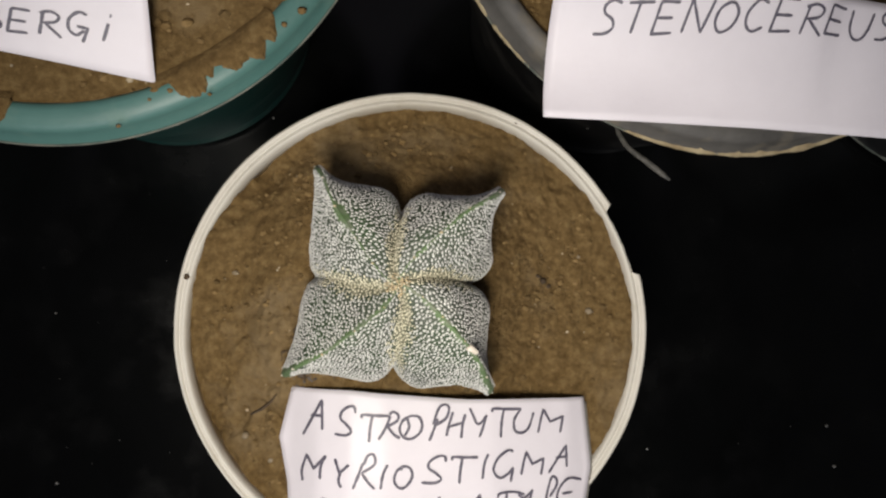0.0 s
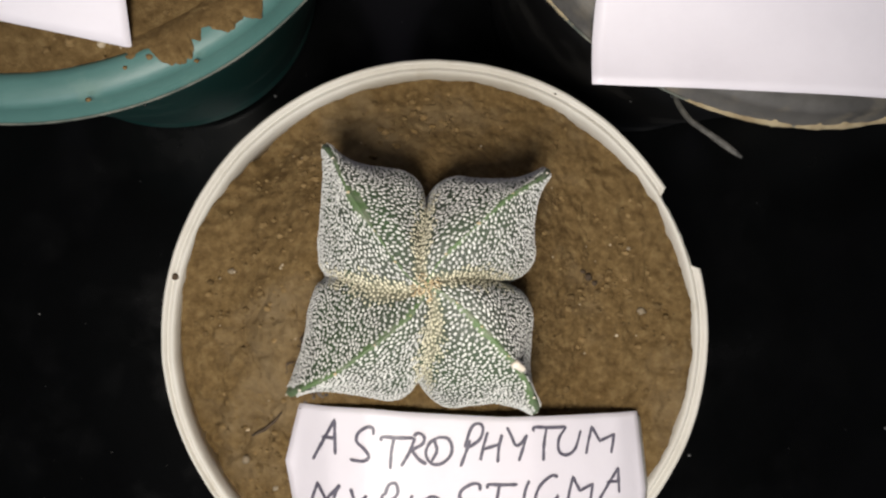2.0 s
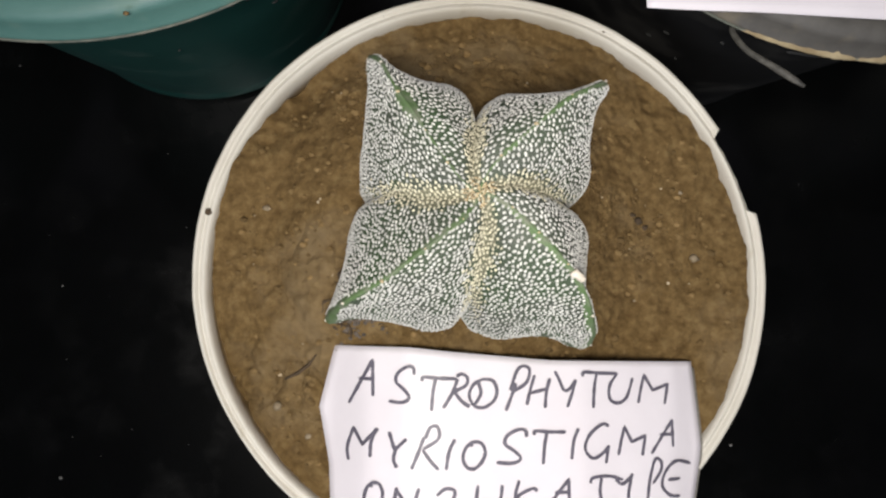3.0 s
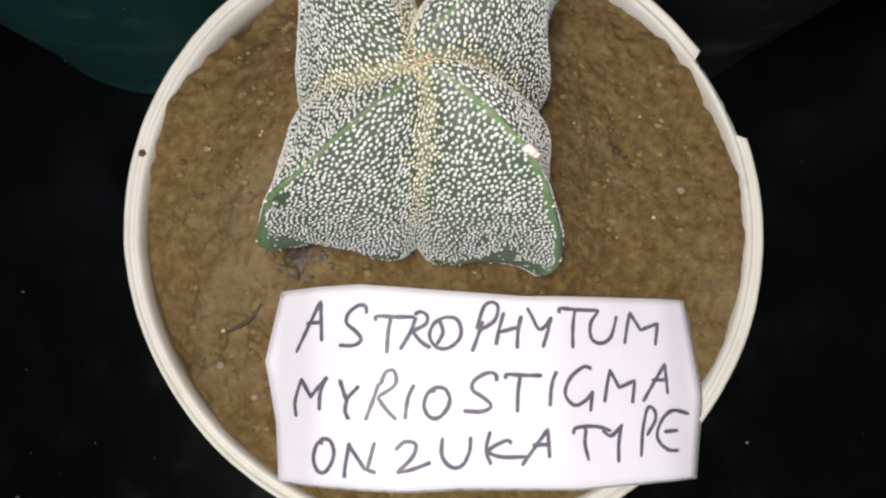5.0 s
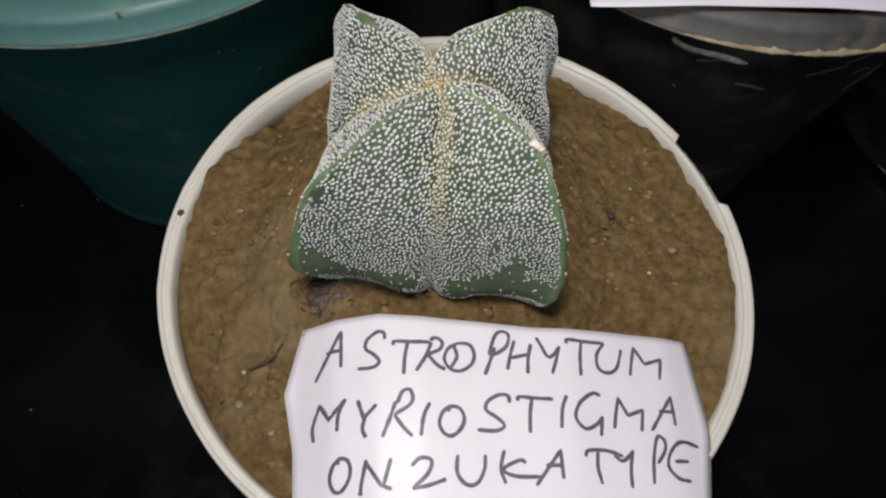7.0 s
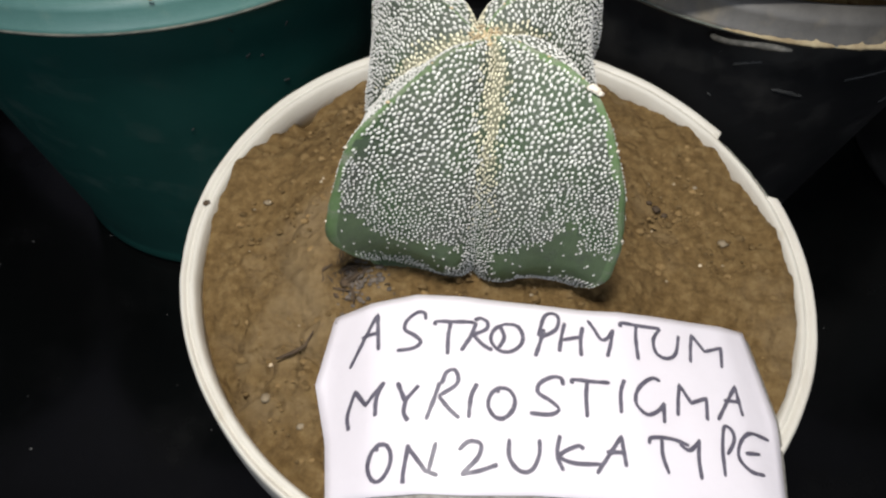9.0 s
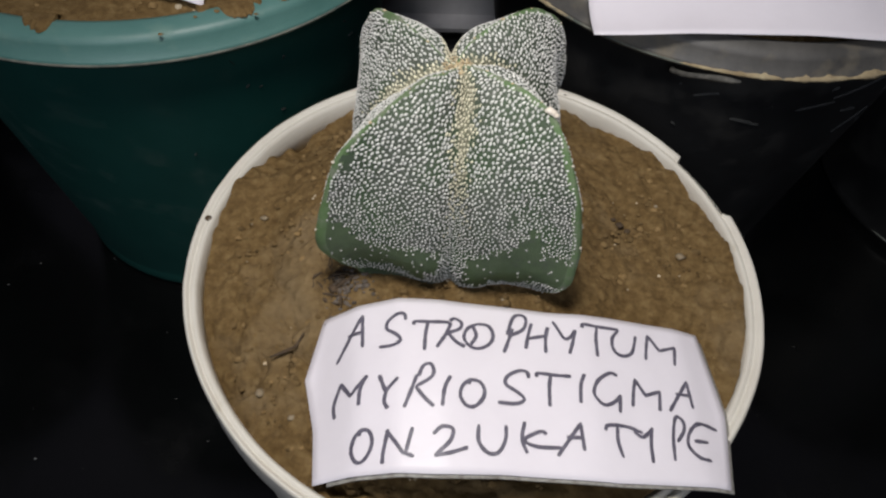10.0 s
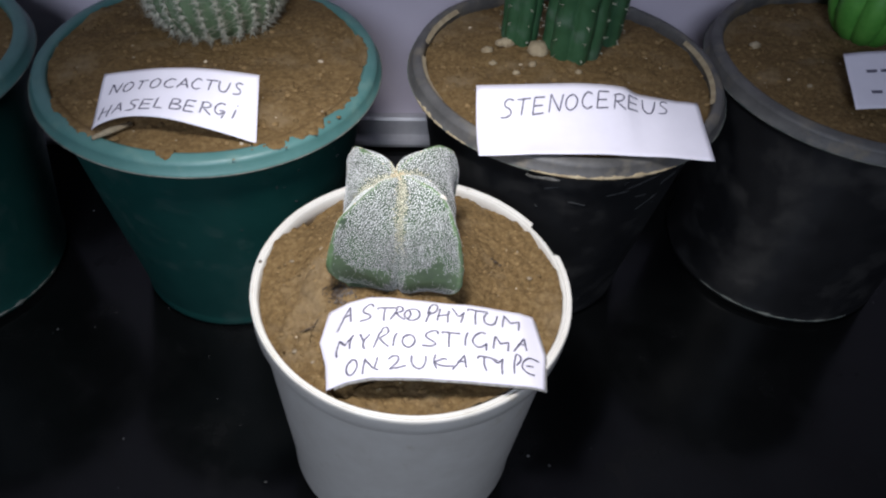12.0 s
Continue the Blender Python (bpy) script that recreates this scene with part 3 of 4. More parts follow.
def face_point(face, s, u):
    """A point of one face: s from the crown down (0 to 1), u from the ridge to the dale (0 to 1)."""
    rib, dale = FACES8[face]
    f = s * (LEVELS - 1)
    i = min(int(f), LEVELS - 2)
    f -= i
    p = ridges[rib][i].lerp(ridges[rib][i + 1], f)
    v = dales[dale][i].lerp(dales[dale][i + 1], f)
    along = v - p
    out = Vector((along.y, -along.x, 0))
    if out.length > 1e-9:
        out.normalize()
        mid = (p + v) / 2 - crown
        if out.x * mid.x + out.y * mid.y < 0:
            out = -out
    plump = 0.35 if face in (3, 4) else 1.0
    low = plump * smoothstep(0.3, 0.62, s) * (1 - 0.7 * smoothstep(0.75, 1.0, s))
    swell = -0.0010 * math.sin(math.pi * u / 0.6) if u < 0.6 else 0.0012 * math.sin(math.pi * (u - 0.6) / 0.4)
    high = plump * smoothstep(0.05, 0.25, s) * (1 - smoothstep(0.6, 0.95, s)) * 0.0013 * math.sin(math.pi * u ** 1.5)
    swell += 0.0011 * smoothstep(0.0, 0.05, u) * math.exp(-u / 0.16) * smoothstep(0.1, 0.4, s)
    q = p + along * u + out * (swell * low + high) + Vector((0, 0, high))
    inward = Vector((crown.x - v.x, crown.y - v.y, 0))
    if inward.length > 1e-6:
        q += inward.normalized() * (0.0009 * smoothstep(0.90, 1.0, u) * smoothstep(0.38, 0.62, s))
    wobble = 0.0004 * noise.noise(q * 120) + 0.0002 * noise.noise(q * 330)
    return q + (q - Vector((crown.x, crown.y, 0.12))).normalized() * (wobble * smoothstep(0.04, 0.2, s))


def stripe_width(rib, q):
    """Half the width of a rib's bare green stripe, uneven along its length."""
    r = math.hypot(q.x - crown.x, q.y - crown.y)
    wide = (0.0006, 0.0003, 0.00105, 0.0008)[rib] + 0.0006 * noise.noise(q * 260 + Vector((rib * 7, 0, 0)))
    wide += 0.0007 * smoothstep(0.134, 0.122, q.z) if rib > 1 else 0.0
    if rib == 1:
        wide += 0.0021 * smoothstep(0.0115, 0.0155, r) * (1 - smoothstep(0.0175, 0.0195, r))
    return max(0.00022, wide)


def bareness(face, s, u, q):
    """How far the skin has lost its flecks: a green band round the foot of each rib, ragged at its edge."""
    ragged = 0.055 * noise.noise(q * 210 + Vector((3, 1, 0))) + 0.02 * noise.noise(q * 700)
    top = 0.70 - 0.09 * smoothstep(0.5, 0.05, u) if face % 2 else 0.655 + 0.12 * abs(u - 0.4)
    foot = 0.80 if face % 2 else 0.72 + 0.10 * u
    return smoothstep(top - 0.02, top + 0.05, s + ragged) * (1 - smoothstep(foot, foot + 0.06, s - ragged)) * (1 - smoothstep(0.84, 0.95, u))


def ridge_distance(rib, s, q):
    f = s * (LEVELS - 1)
    i = min(int(f), LEVELS - 2)
    return (ridges[rib][i].lerp(ridges[rib][i + 1], f - i) - q).length


US = [0, 0.03, 0.07, 0.12, 0.18, 0.25, 0.33, 0.41, 0.49, 0.57, 0.64, 0.71, 0.78, 0.84, 0.89, 0.935, 0.97, 1.0]
loop = []
for face in range(8):
    loop += [(face, u) for u in (US[:-1] if face % 2 else US[:0:-1])]
# each pair runs dale -> ridge (even faces reversed), then ridge -> dale
verts, faces, slots = [], [], []
for lv in range(LEVELS):
    for face, u in loop:
        verts.append(face_point(face, lv / (LEVELS - 1), u))
n = len(loop)
for lv in range(LEVELS - 1):
    for i in range(n):
        j = (i + 1) % n
        faces.append((lv * n + i, (lv + 1) * n + i, (lv + 1) * n + j, lv * n + j))
        face = loop[i][0] if loop[i][1] > 0 else loop[j][0]
        mid = (verts[lv * n + i] + verts[lv * n + n + j]) / 2
        s = (lv + 0.5) / (LEVELS - 1)
        if ridge_distance(FACES8[face][0], s, mid) < stripe_width(FACES8[face][0], mid) + 0.00015:
            slots.append(1)
        else:
            u = (loop[i][1] + loop[j][1]) / 2
            edge = 0.80 + 0.17 * smoothstep(0.08, 0.48, s) + 0.08 * noise.noise(mid * 500)
            slots.append(2 if bareness(face, s, u, mid) > 0.4 else 3 if u > edge and s < 0.56 else 0)
cactus = thing("cactus", (crown.x, crown.y, 0.099), "grey-green four-ribbed star cactus covered with white flecks", "cactus", "cacti in pots")
mesh_part("stem", verts, faces, [FLESH, RIDGE, BARE, FURROW], cactus, slots=slots)

# white woolly flecks, each a low raised scale, spread evenly over the skin's area
rng = random.Random(4)
cells, pieces_white, pieces_cream, near_flecks = {}, [], [], []
GAP = 0.00063
NS, NU = 96, 40
table = [[[face_point(face, i / NS, j / NU) for j in range(NU + 1)] for i in range(NS + 1)] for face in range(8)]
spans, weights = [], []
for face in range(8):
    for i in range(2, int(NS * 0.90)):
        for j in range(NU):
            p, p1, p2 = table[face][i][j], table[face][i][j + 1], table[face][i + 1][j]
            spans.append((face, i, j))
            weights.append((p1 - p).cross(p2 - p).length)
for face, i, j in rng.choices(spans, weights, k=300000):
    fi, fj = rng.random(), rng.random()
    s, u = (i + fi) / NS, (j + fj) / NU
    grid = table[face]
    q = grid[i][j].lerp(grid[i][j + 1], fj).lerp(grid[i + 1][j].lerp(grid[i + 1][j + 1], fj), fi)
    if u < 0.03 or (s > 0.03 and ridge_distance(FACES8[face][0], s, q) < stripe_width(FACES8[face][0], q) * rng.uniform(0.7, 1.25)):
        continue
    if bareness(face, s, u, q) > 0.5 + 0.9 * noise.noise(q * 1150) or noise.noise(q * 150 + Vector((3, 1, 0))) > 0.5 and noise.noise(q * 900) > 0.0:
        continue
    fine = max(smoothstep(0.42, 0.66, s), 0.8 * smoothstep(0.12, 0.03, s))
    gap = GAP * (1 - 0.14 * fine) * (1 - 0.16 * smoothstep(0.22, 0.0, u)) * (0.9 if u > 0.94 else 1.0)
    key = (int(q.x // 0.001), int(q.y // 0.001), int(q.z // 0.001))
    near = False
    for dx in (-1, 0, 1):
        for dy in (-1, 0, 1):
            for dz in (-1, 0, 1):
                for o in cells.get((key[0] + dx, key[1] + dy, key[2] + dz), ()):
                    if (o - q).length_squared < gap * gap:
                        near = True
    if near:
        continue
    cells.setdefault(key, []).append(q)
    du, ds = grid[i][j + 1] - grid[i][j], grid[i + 1][j] - grid[i][j]
    normal = du.cross(ds)
    if normal.length < 1e-12:
        continue
    normal.normalize()
    if normal.dot(q - Vector((crown.x, crown.y, 0.115))) < 0:
        normal = -normal
    du.normalize()
    side = normal.cross(du)
    turn = rng.uniform(-0.6, 0.6) + (0.9 if face in (5, 6) else 0.3)
    e1, e2 = du * math.cos(turn) + side * math.sin(turn), side * math.cos(turn) - du * math.sin(turn)
    size = gap * rng.uniform(0.39, 0.485) * (1 - 0.26 * smoothstep(0.42, 0.72, s))
    stretch = rng.uniform(1.0, 1.5)
    ring = [q + e1 * (size * stretch * math.cos(t) * rng.uniform(0.88, 1.1)) + e2 * (size * 0.82 * math.sin(t) * rng.uniform(0.88, 1.1)) + normal * 0.00002 for t in [i * math.pi / 3 for i in range(6)]]
    top = [q + (p - q) * 0.68 + normal * 0.00015 for p in ring]
    vs = ring + top
    fs = [(i, (i + 1) % 6, 6 + (i + 1) % 6, 6 + i) for i in range(6)] + [(6, 7, 8, 9, 10, 11)]
    edge = 0.70 + 0.22 * smoothstep(0.08, 0.5, s)
    warm = rng.random() < smoothstep(edge - 0.08, edge + 0.08, u) * smoothstep(0.70, 0.50, s) or s < 0.06
    if not warm and face in (5, 6) and 0.24 < s < 0.50 and 0.2 < u < 0.9 and len(near_flecks) < 300:
        near_flecks.append((vs, fs))
    else:
        (pieces_cream if warm else pieces_white).append((vs, fs))
tagged(mesh_part("white_fleck_coat", *joined(pieces_white), FLECK, cactus, "white woolly flecks"), kind="stuff")
tagged(mesh_part("cream_fleck_coat", *joined(pieces_cream), FLECK_CREAM, cactus, "cream woolly flecks in the furrows"), kind="stuff")
for piece in near_flecks:
    mesh_part("fleck", *piece, FLECK, cactus)
# wool at the growing point, tan tufts along the ridges, one pale scar
pieces = []
for _ in range(90):
    a, r = rng.uniform(0, 2 * math.pi), 0.0022 * math.sqrt(rng.random())
    p = Vector((crown.x + r * math.cos(a), crown.y + r * math.sin(a), 0.1418))
    tip = p + Vector((rng.uniform(-1, 1), rng.uniform(-1, 1), rng.uniform(0.3, 1.1))) * 0.0008
    pieces.append(tube([p, p.lerp(tip, 0.5) + Vector((0, 0, 0.0002)), tip], [0.00016, 0.00013, 0.00005], 4))
tagged(mesh_part("crown_wool", *joined(pieces), WOOL, cactus, "tan woolly growing point"), kind="stuff")
for rib in range(4):
    for s in (0.10, 0.19, 0.30, 0.47, 0.66):
        p = face_point(2 * rib, s + rng.uniform(-0.01, 0.01), 0.0)
        mesh_part("areole", *lump(p, rng.uniform(0.00015, 0.00035), rng, 0.8), SCAR if s > 0.3 else WOOL, cactus)
spot = face_point(6, 0.325, 0.0)
mesh_part("scar", *joined([lump(spot + Vector((0.0004 * i, -0.0003 * i, -0.0002 * i)), 0.0009 - 0.0001 * i, rng, 0.6) for i in range(3)]), SCAR, cactus, "small pale dry scar")


# ---------------------------------------------------------------- paper labels
STROKES = {
    "A": "0,0 .3,.5 .55,1 .75,.5 .95,.05|.15,.36 .85,.42", "S": "~.95,.92 .6,1 .3,.85 .35,.62 .7,.45 .8,.2 .5,.02 .05,0", "T": "0,.95 1,1|.45,.97 .35,0",
    "R": ".2,.95 .1,0|~.05,.88 .5,1 .85,.85 .7,.6 .2,.5|.3,.5 1,0", "O": "~.5,1 .12,.75 .05,.3 .35,0 .8,.2 .95,.65 .7,.95 .42,.97", "P": "~.35,.95 .22,.5 .05,0|~.2,.85 .6,1 .95,.85 .8,.6 .25,.48",
    "H": ".15,1 0,0|1,1 .8,0|.05,.5 .9,.5", "Y": "0,1 .42,.5|1,1 .55,.4 .35,0", "U": "~0,1 0,.4 .25,.05 .6,.05 .85,.4 1,1", "M": "0,0 .15,.95 .5,.4 .85,1 1,0", "I": ".65,1 .35,0",
    "G": "~.9,.95 .5,1 .1,.7 .1,.3 .45,.12 .8,.35|.45,.45 .95,.45 .75,-.12", "N": "0,0 .12,1 .75,.03 1,1", "Z": "~.05,.85 .5,1 .75,.8 .5,.4 0,.05|0,.05 1,.06", "K": ".1,1 0,0|.9,1 .1,.45 1,0",
    "E": ".1,1 0,0 .9,.06|.1,1 .95,1|.05,.5 .8,.52", "C": "~.95,.9 .5,1 .1,.6 .15,.2 .5,0 .95,.15", "B": ".1,1 .05,0|~.1,1 .7,.95 .65,.6 .1,.52|~.1,.52 .85,.4 .8,.1 .05,0", "L": ".1,1 0,.04 .8,.05", "i": ".55,.72 .35,0|.66,1.08 .62,.96",
}


def pen_line(letters, surface, width, lift, slant=0.1, widen=1.14, glyphs=STROKES):
    """Ink ribbons for letters, each (character, x, y, width, height), laid on a surface(x, y)."""
    pieces = []
    for ch, x0, y0, w, h in letters:
        for stroke in glyphs[ch].split("|"):
            pts = [tuple(float(c) for c in p.split(",")) for p in stroke.lstrip("~").split()]
            if stroke.startswith("~"):
                pts = [tuple(p) for p in smooth_line(pts, 22)]
            pts = [(x0 + px * w * widen + slant * (py - 0.5) * h, y0 + py * h) for px, py in pts]
            fine = []
            for (ax, ay), (bx, by) in zip(pts, pts[1:]):
                m = max(1, int(math.hypot(bx - ax, by - ay) / 0.4e-3))
                fine += [(ax + (bx - ax) * i / m, ay + (by - ay) * i / m) for i in range(m)]
            fine.append(pts[-1])
            vs, fs = [], []
            for i, (x, y) in enumerate(fine):
                px, py = fine[max(i - 1, 0)]
                qx, qy = fine[min(i + 1, len(fine) - 1)]
                ln = math.hypot(qx - px, qy - py) or 1
                half = width / 2 * (0.88 + 0.25 * noise.noise(Vector((x * 900, y * 900, 5))))
                if i in (0, len(fine) - 1):
                    half *= 0.65
                nx, ny = -(qy - py) / ln * half, (qx - px) / ln * half
                for sx in (-1, 1):
                    p = surface(x + sx * nx, y + sx * ny)
                    vs.append((p[0], p[1], p[2] + lift))
            fs = [(2 * i, 2 * i + 1, 2 * i + 3, 2 * i + 2) for i in range(len(fine) - 1)]
            pieces.append((vs, fs))
    return joined(pieces)


def sheet(surface, nu, nv, thick):
    """A thin bent sheet with an upper and a lower face and closed edges; surface(u, v) for 0..1."""
    top = [Vector(surface(i / nu, j / nv)) for j in range(nv + 1) for i in range(nu + 1)]
    verts = top + [p - Vector((0, 0, thick)) for p in top]
    m, w = len(top), nu + 1
    faces = []
    for j in range(nv):
        for i in range(nu):
            a = j * w + i
            faces += [(a, a + 1, a + w + 1, a + w), (m + a, m + a + w, m + a + w + 1, m + a + 1)]
    edge = [i for i in range(w)] + [j * w + nu for j in range(1, nv + 1)] + [nv * w + i for i in range(nu - 1, -1, -1)] + [j * w for j in range(nv - 1, 0, -1)]
    for a, b in zip(edge, edge[1:] + edge[:1]):
        faces.append((a, m + a, m + b, b))
    return verts, faces


ARCH_X = [-30.5, -28.5, -22, -15, -8, 5, 17, 27, 35, 40, 43]
ARCH_Z = [0, 0.1, 0.65, 0.95, 1, 0.87, 0.75, 0.5, 0.28, 0.05, 0]


def arch(x, y):
    """The bent front label's height over a place, in metres."""
    z = 0.1002 + 0.0105 * float(np.interp(x * 1000, ARCH_X, ARCH_Z)) * (1 - 0.12 * ((y + 0.029) / 0.016) ** 2)
    return (x, y, z + 0.00025 * noise.noise(Vector((x * 110, y * 110, 2))))


def front_sheet(u, v):
    left = float(np.interp(v, [0, 0.3, 0.63, 1], [-28.4, -28.9, -31.0, -28.3]))
    right = float(np.interp(v, [0, 0.45, 1], [39.0, 41.3, 39.7]))
    x = left + (right - left) * u
    low = float(np.interp(x, [-28.4, -8.4, 0.2, 19, 38.7], [-44.2, -45.6, -45.5, -46.3, -45.6]))
    high = float(np.interp(x, [-28.3, -14.7, -7.7, 11, 39.7], [-13.9, -14.1, -14.8, -16.3, -16.6]))
    return arch(x / 1000, (low + (high - low) * v) / 1000)


front = thing("plant_label", (0.005, -0.03, 0.1), "bent white paper label with a handwritten plant name", "label", "plant labels")
mesh_part("paper", *sheet(front_sheet, 56, 24, 0.0002), PAPER, front)
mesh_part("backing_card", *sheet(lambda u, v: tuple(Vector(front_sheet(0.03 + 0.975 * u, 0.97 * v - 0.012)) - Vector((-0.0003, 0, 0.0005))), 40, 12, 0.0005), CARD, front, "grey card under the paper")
# the quick capitals of the front label; small letters name a second way of writing the same capital
HAND = {
    "A": "0,.02 .45,.5 .92,1 .96,.2|.38,.58 1,.58", "S": "~1,.78 .97,.97 .72,1 .36,.82 .3,.58 .58,.4 .82,.17 .55,.03 .02,.06", "T": "~0,.88 .04,1 .5,.97 1,.96|~.4,.97 .32,.55 .28,0",
    "R": "~.55,.86 .35,.45 0,0|~.5,.92 .7,1 .92,.88 .85,.66 .4,.48|~.4,.5 .7,.2 1,.04", "r": "~.45,.76 .25,.4 0,0|~.5,.72 .68,.98 .95,1 .98,.72 .4,.47|~.4,.47 .7,.2 1,0",
    "O": "~.45,.98 .15,.8 0,.4 .2,.05 .55,0 .9,.3 1,.65 .8,.96 .4,.98 .42,.82", "Q": "~.5,1 .15,.8 0,.4 .2,.05 .55,0 .9,.25 1,.6 .85,.95 .45,1|~.34,.88 .42,.5 .22,.12",
    "P": "~.45,.62 .25,.3 .04,0|~.22,.45 .5,.9 .8,1 1,.9 .85,.62 .3,.42", "p": "~.5,.95 .2,.5 .05,0|~.4,.85 .65,1 .95,.9 .9,.7 .4,.42", "H": "~.35,1 .15,.55 0,.1|~1,.9 .85,.5 .78,0|.15,.45 .95,.6",
    "Y": "~0,1 .2,.75 .4,.48 .65,.5 .97,.75|.97,.77 .78,.38 .55,0", "y": ".1,1 .4,.5 1,.82|~.45,.52 .35,.22 .52,0", "v": "~0,.85 .4,.7 .95,.95|~.95,1 .75,.5 .7,0", "U": "~.4,1 .1,.6 .1,.15 .4,0 .75,.2 1,.85", "u": "~.05,1 .02,.4 .3,.02 .65,.05 .9,.5 .95,1",
    "M": ".02,.05 .12,.55 .24,1 .5,.48 1,.68 .88,0", "m": "~.06,0 .02,.4 .22,1|.2,.98 .5,.5 .97,1|~.97,1 .78,.6 .75,.15", "I": "~.9,1 .4,.6 .15,0", "G": "~.98,.95 .7,1 .2,.75 0,.4 .3,.15 .7,.25 1,.45|.96,.46 .86,0",
    "N": "~0,.03 .03,.35 .18,1|.12,.98 .65,.28 1,.16|.97,1 .72,.22", "Z": "~.05,.75 .3,1 .6,.92 .5,.5 .08,.03|~.08,.03 .5,.12 1,.32", "K": "~.15,1 .05,.45 .15,0|~.65,.62 .5,.7 .1,.42 .4,.22 1,.2", "t": "~0,.8 .1,.98 .6,1 1,.85|~.34,.95 .3,.5 .38,0",
    "E": "~1,.9 .5,1 .15,.75 0,.35 .25,.05 .6,.0|.2,.48 .62,.5",
}
LINE_1 = [("A", -25.4, -24.4, 4.6, 8.0), ("S", -18.3, -23.9, 4.5, 6.4), ("T", -12.4, -25.1, 6.0, 5.8), ("R", -8.7, -24.6, 4.7, 5.9), ("Q", -4.1, -24.5, 5.0, 4.9), ("P", 2.3, -25.1, 4.6, 7.8), ("H", 6.3, -24.7, 4.3, 5.8), ("Y", 11.6, -24.6, 4.0, 6.4), ("T", 16.8, -24.8, 6.8, 6.4), ("U", 21.5, -24.0, 5.2, 5.3), ("M", 27.6, -24.4, 6.4, 5.4)]
LINE_2 = [("m", -25.6, -34.3, 5.7, 6.0), ("y", -18.4, -34.9, 3.4, 6.1), ("r", -14.1, -35.1, 4.7, 7.3), ("I", -8.4, -35.1, 2.0, 5.2), ("O", -5.2, -35.0, 4.0, 4.6), ("S", 0.7, -34.4, 5.5, 6.0), ("T", 7.6, -34.5, 5.9, 5.8), ("I", 14.2, -33.7, 1.8, 5.4), ("G", 17.0, -34.7, 4.8, 7.0), ("M", 23.5, -33.6, 5.6, 5.3), ("A", 30.3, -33.5, 4.8, 6.1)]
LINE_3 = [("O", -22.3, -42.7, 3.3, 5.0), ("N", -17.4, -43.7, 4.8, 5.4), ("Z", -9.9, -43.0, 5.6, 4.6), ("u", -2.7, -42.4, 4.8, 4.5), ("K", 3.9, -42.2, 6.7, 5.0), ("A", 9.7, -42.6, 4.6, 5.4), ("t", 18.0, -42.2, 6.5, 5.2), ("v", 23.0, -42.7, 3.5, 6.0), ("p", 29.2, -42.0, 3.3, 7.8), ("E", 32.4, -41.3, 6.4, 6.4)]
for line in (LINE_1, LINE_2, LINE_3):
    letters = [(c, *(q / 1000 for q in row)) for c, *row in line]
    mesh_part("handwriting", *pen_line(letters, arch, 0.0007, 0.00012, 0.0, 1.0, HAND), INK, front, "line of dark grey handwritten capitals", smooth=False)


def bilinear(corners, lower, upper, seed, crease, sag=0.0):
    """A sheet between four corners (bl, br, tl, tr) whose lower and upper edges bow by lower(u) and upper(u) in height."""
    bl, br, tl, tr = (Vector(c) for c in corners)

    def at(u, v):
        p = bl.lerp(br, u).lerp(tl.lerp(tr, u), v)
        p.z += lower(u) * (1 - v) + upper(u) * v - sag * v * (1 - v) * (1 - u) + crease * noise.noise(Vector((u * 4, v * 2, seed)))
        return tuple(p)
    return at


def spread(word, u0, u1, v, w, h, rng, drop=0.0):
    """Letters of a word at even steps in a label's own 0..1 span."""
    out = []
    for i, ch in enumerate(word):
        s = i / (len(word) - 1)
        out.append((ch, u0 + (u1 - u0) * s, v - drop * s + rng.uniform(-0.012, 0.012), w * rng.uniform(0.85, 1.05), h * rng.uniform(0.92, 1.06)))
    return out


def small_label(base, at, span, words, label):
    """A label whose letters are written in millimetres of its own span (width, height)."""
    ob = thing("plant_label", base, label, "label", "plant labels")
    mesh_part("paper", *sheet(at, 40, 14, 0.0002), PAPER, ob)
    on = lambda x, y: at(x / span[0], y / span[1])
    for word in words:
        letters = [(c, x * span[0], y * span[1], w * span[0], h * span[1]) for c, x, y, w, h in word]
        mesh_part("handwriting", *pen_line(letters, on, 0.0007, 0.0002), INK, ob, smooth=False)
    return ob, on


# the columnar cactus's label lies over the black rim
at = bilinear([(0.0260, 0.0455, 0.1199), (0.1160, 0.0420, 0.1208), (0.0268, 0.0737, 0.1316), (0.1155, 0.0695, 0.1276)], lambda u: 0.002 * math.sin(math.pi * u), lambda u: 0.0032 * math.sin(math.pi * min(1, u / 0.9)) + 0.0022 * smoothstep(0.15, 0.62, u) * (1 - smoothstep(0.64, 0.72, u)), 1, 0.0008, 0.018)
small_label((0.07, 0.06, 0.118), at, (0.0933, 0.0305), [spread("STENOCEREUS", 0.105, 0.80, 0.62, 0.052, 0.21, rng, -0.11)], "white paper label with handwriting over the black pot's rim")

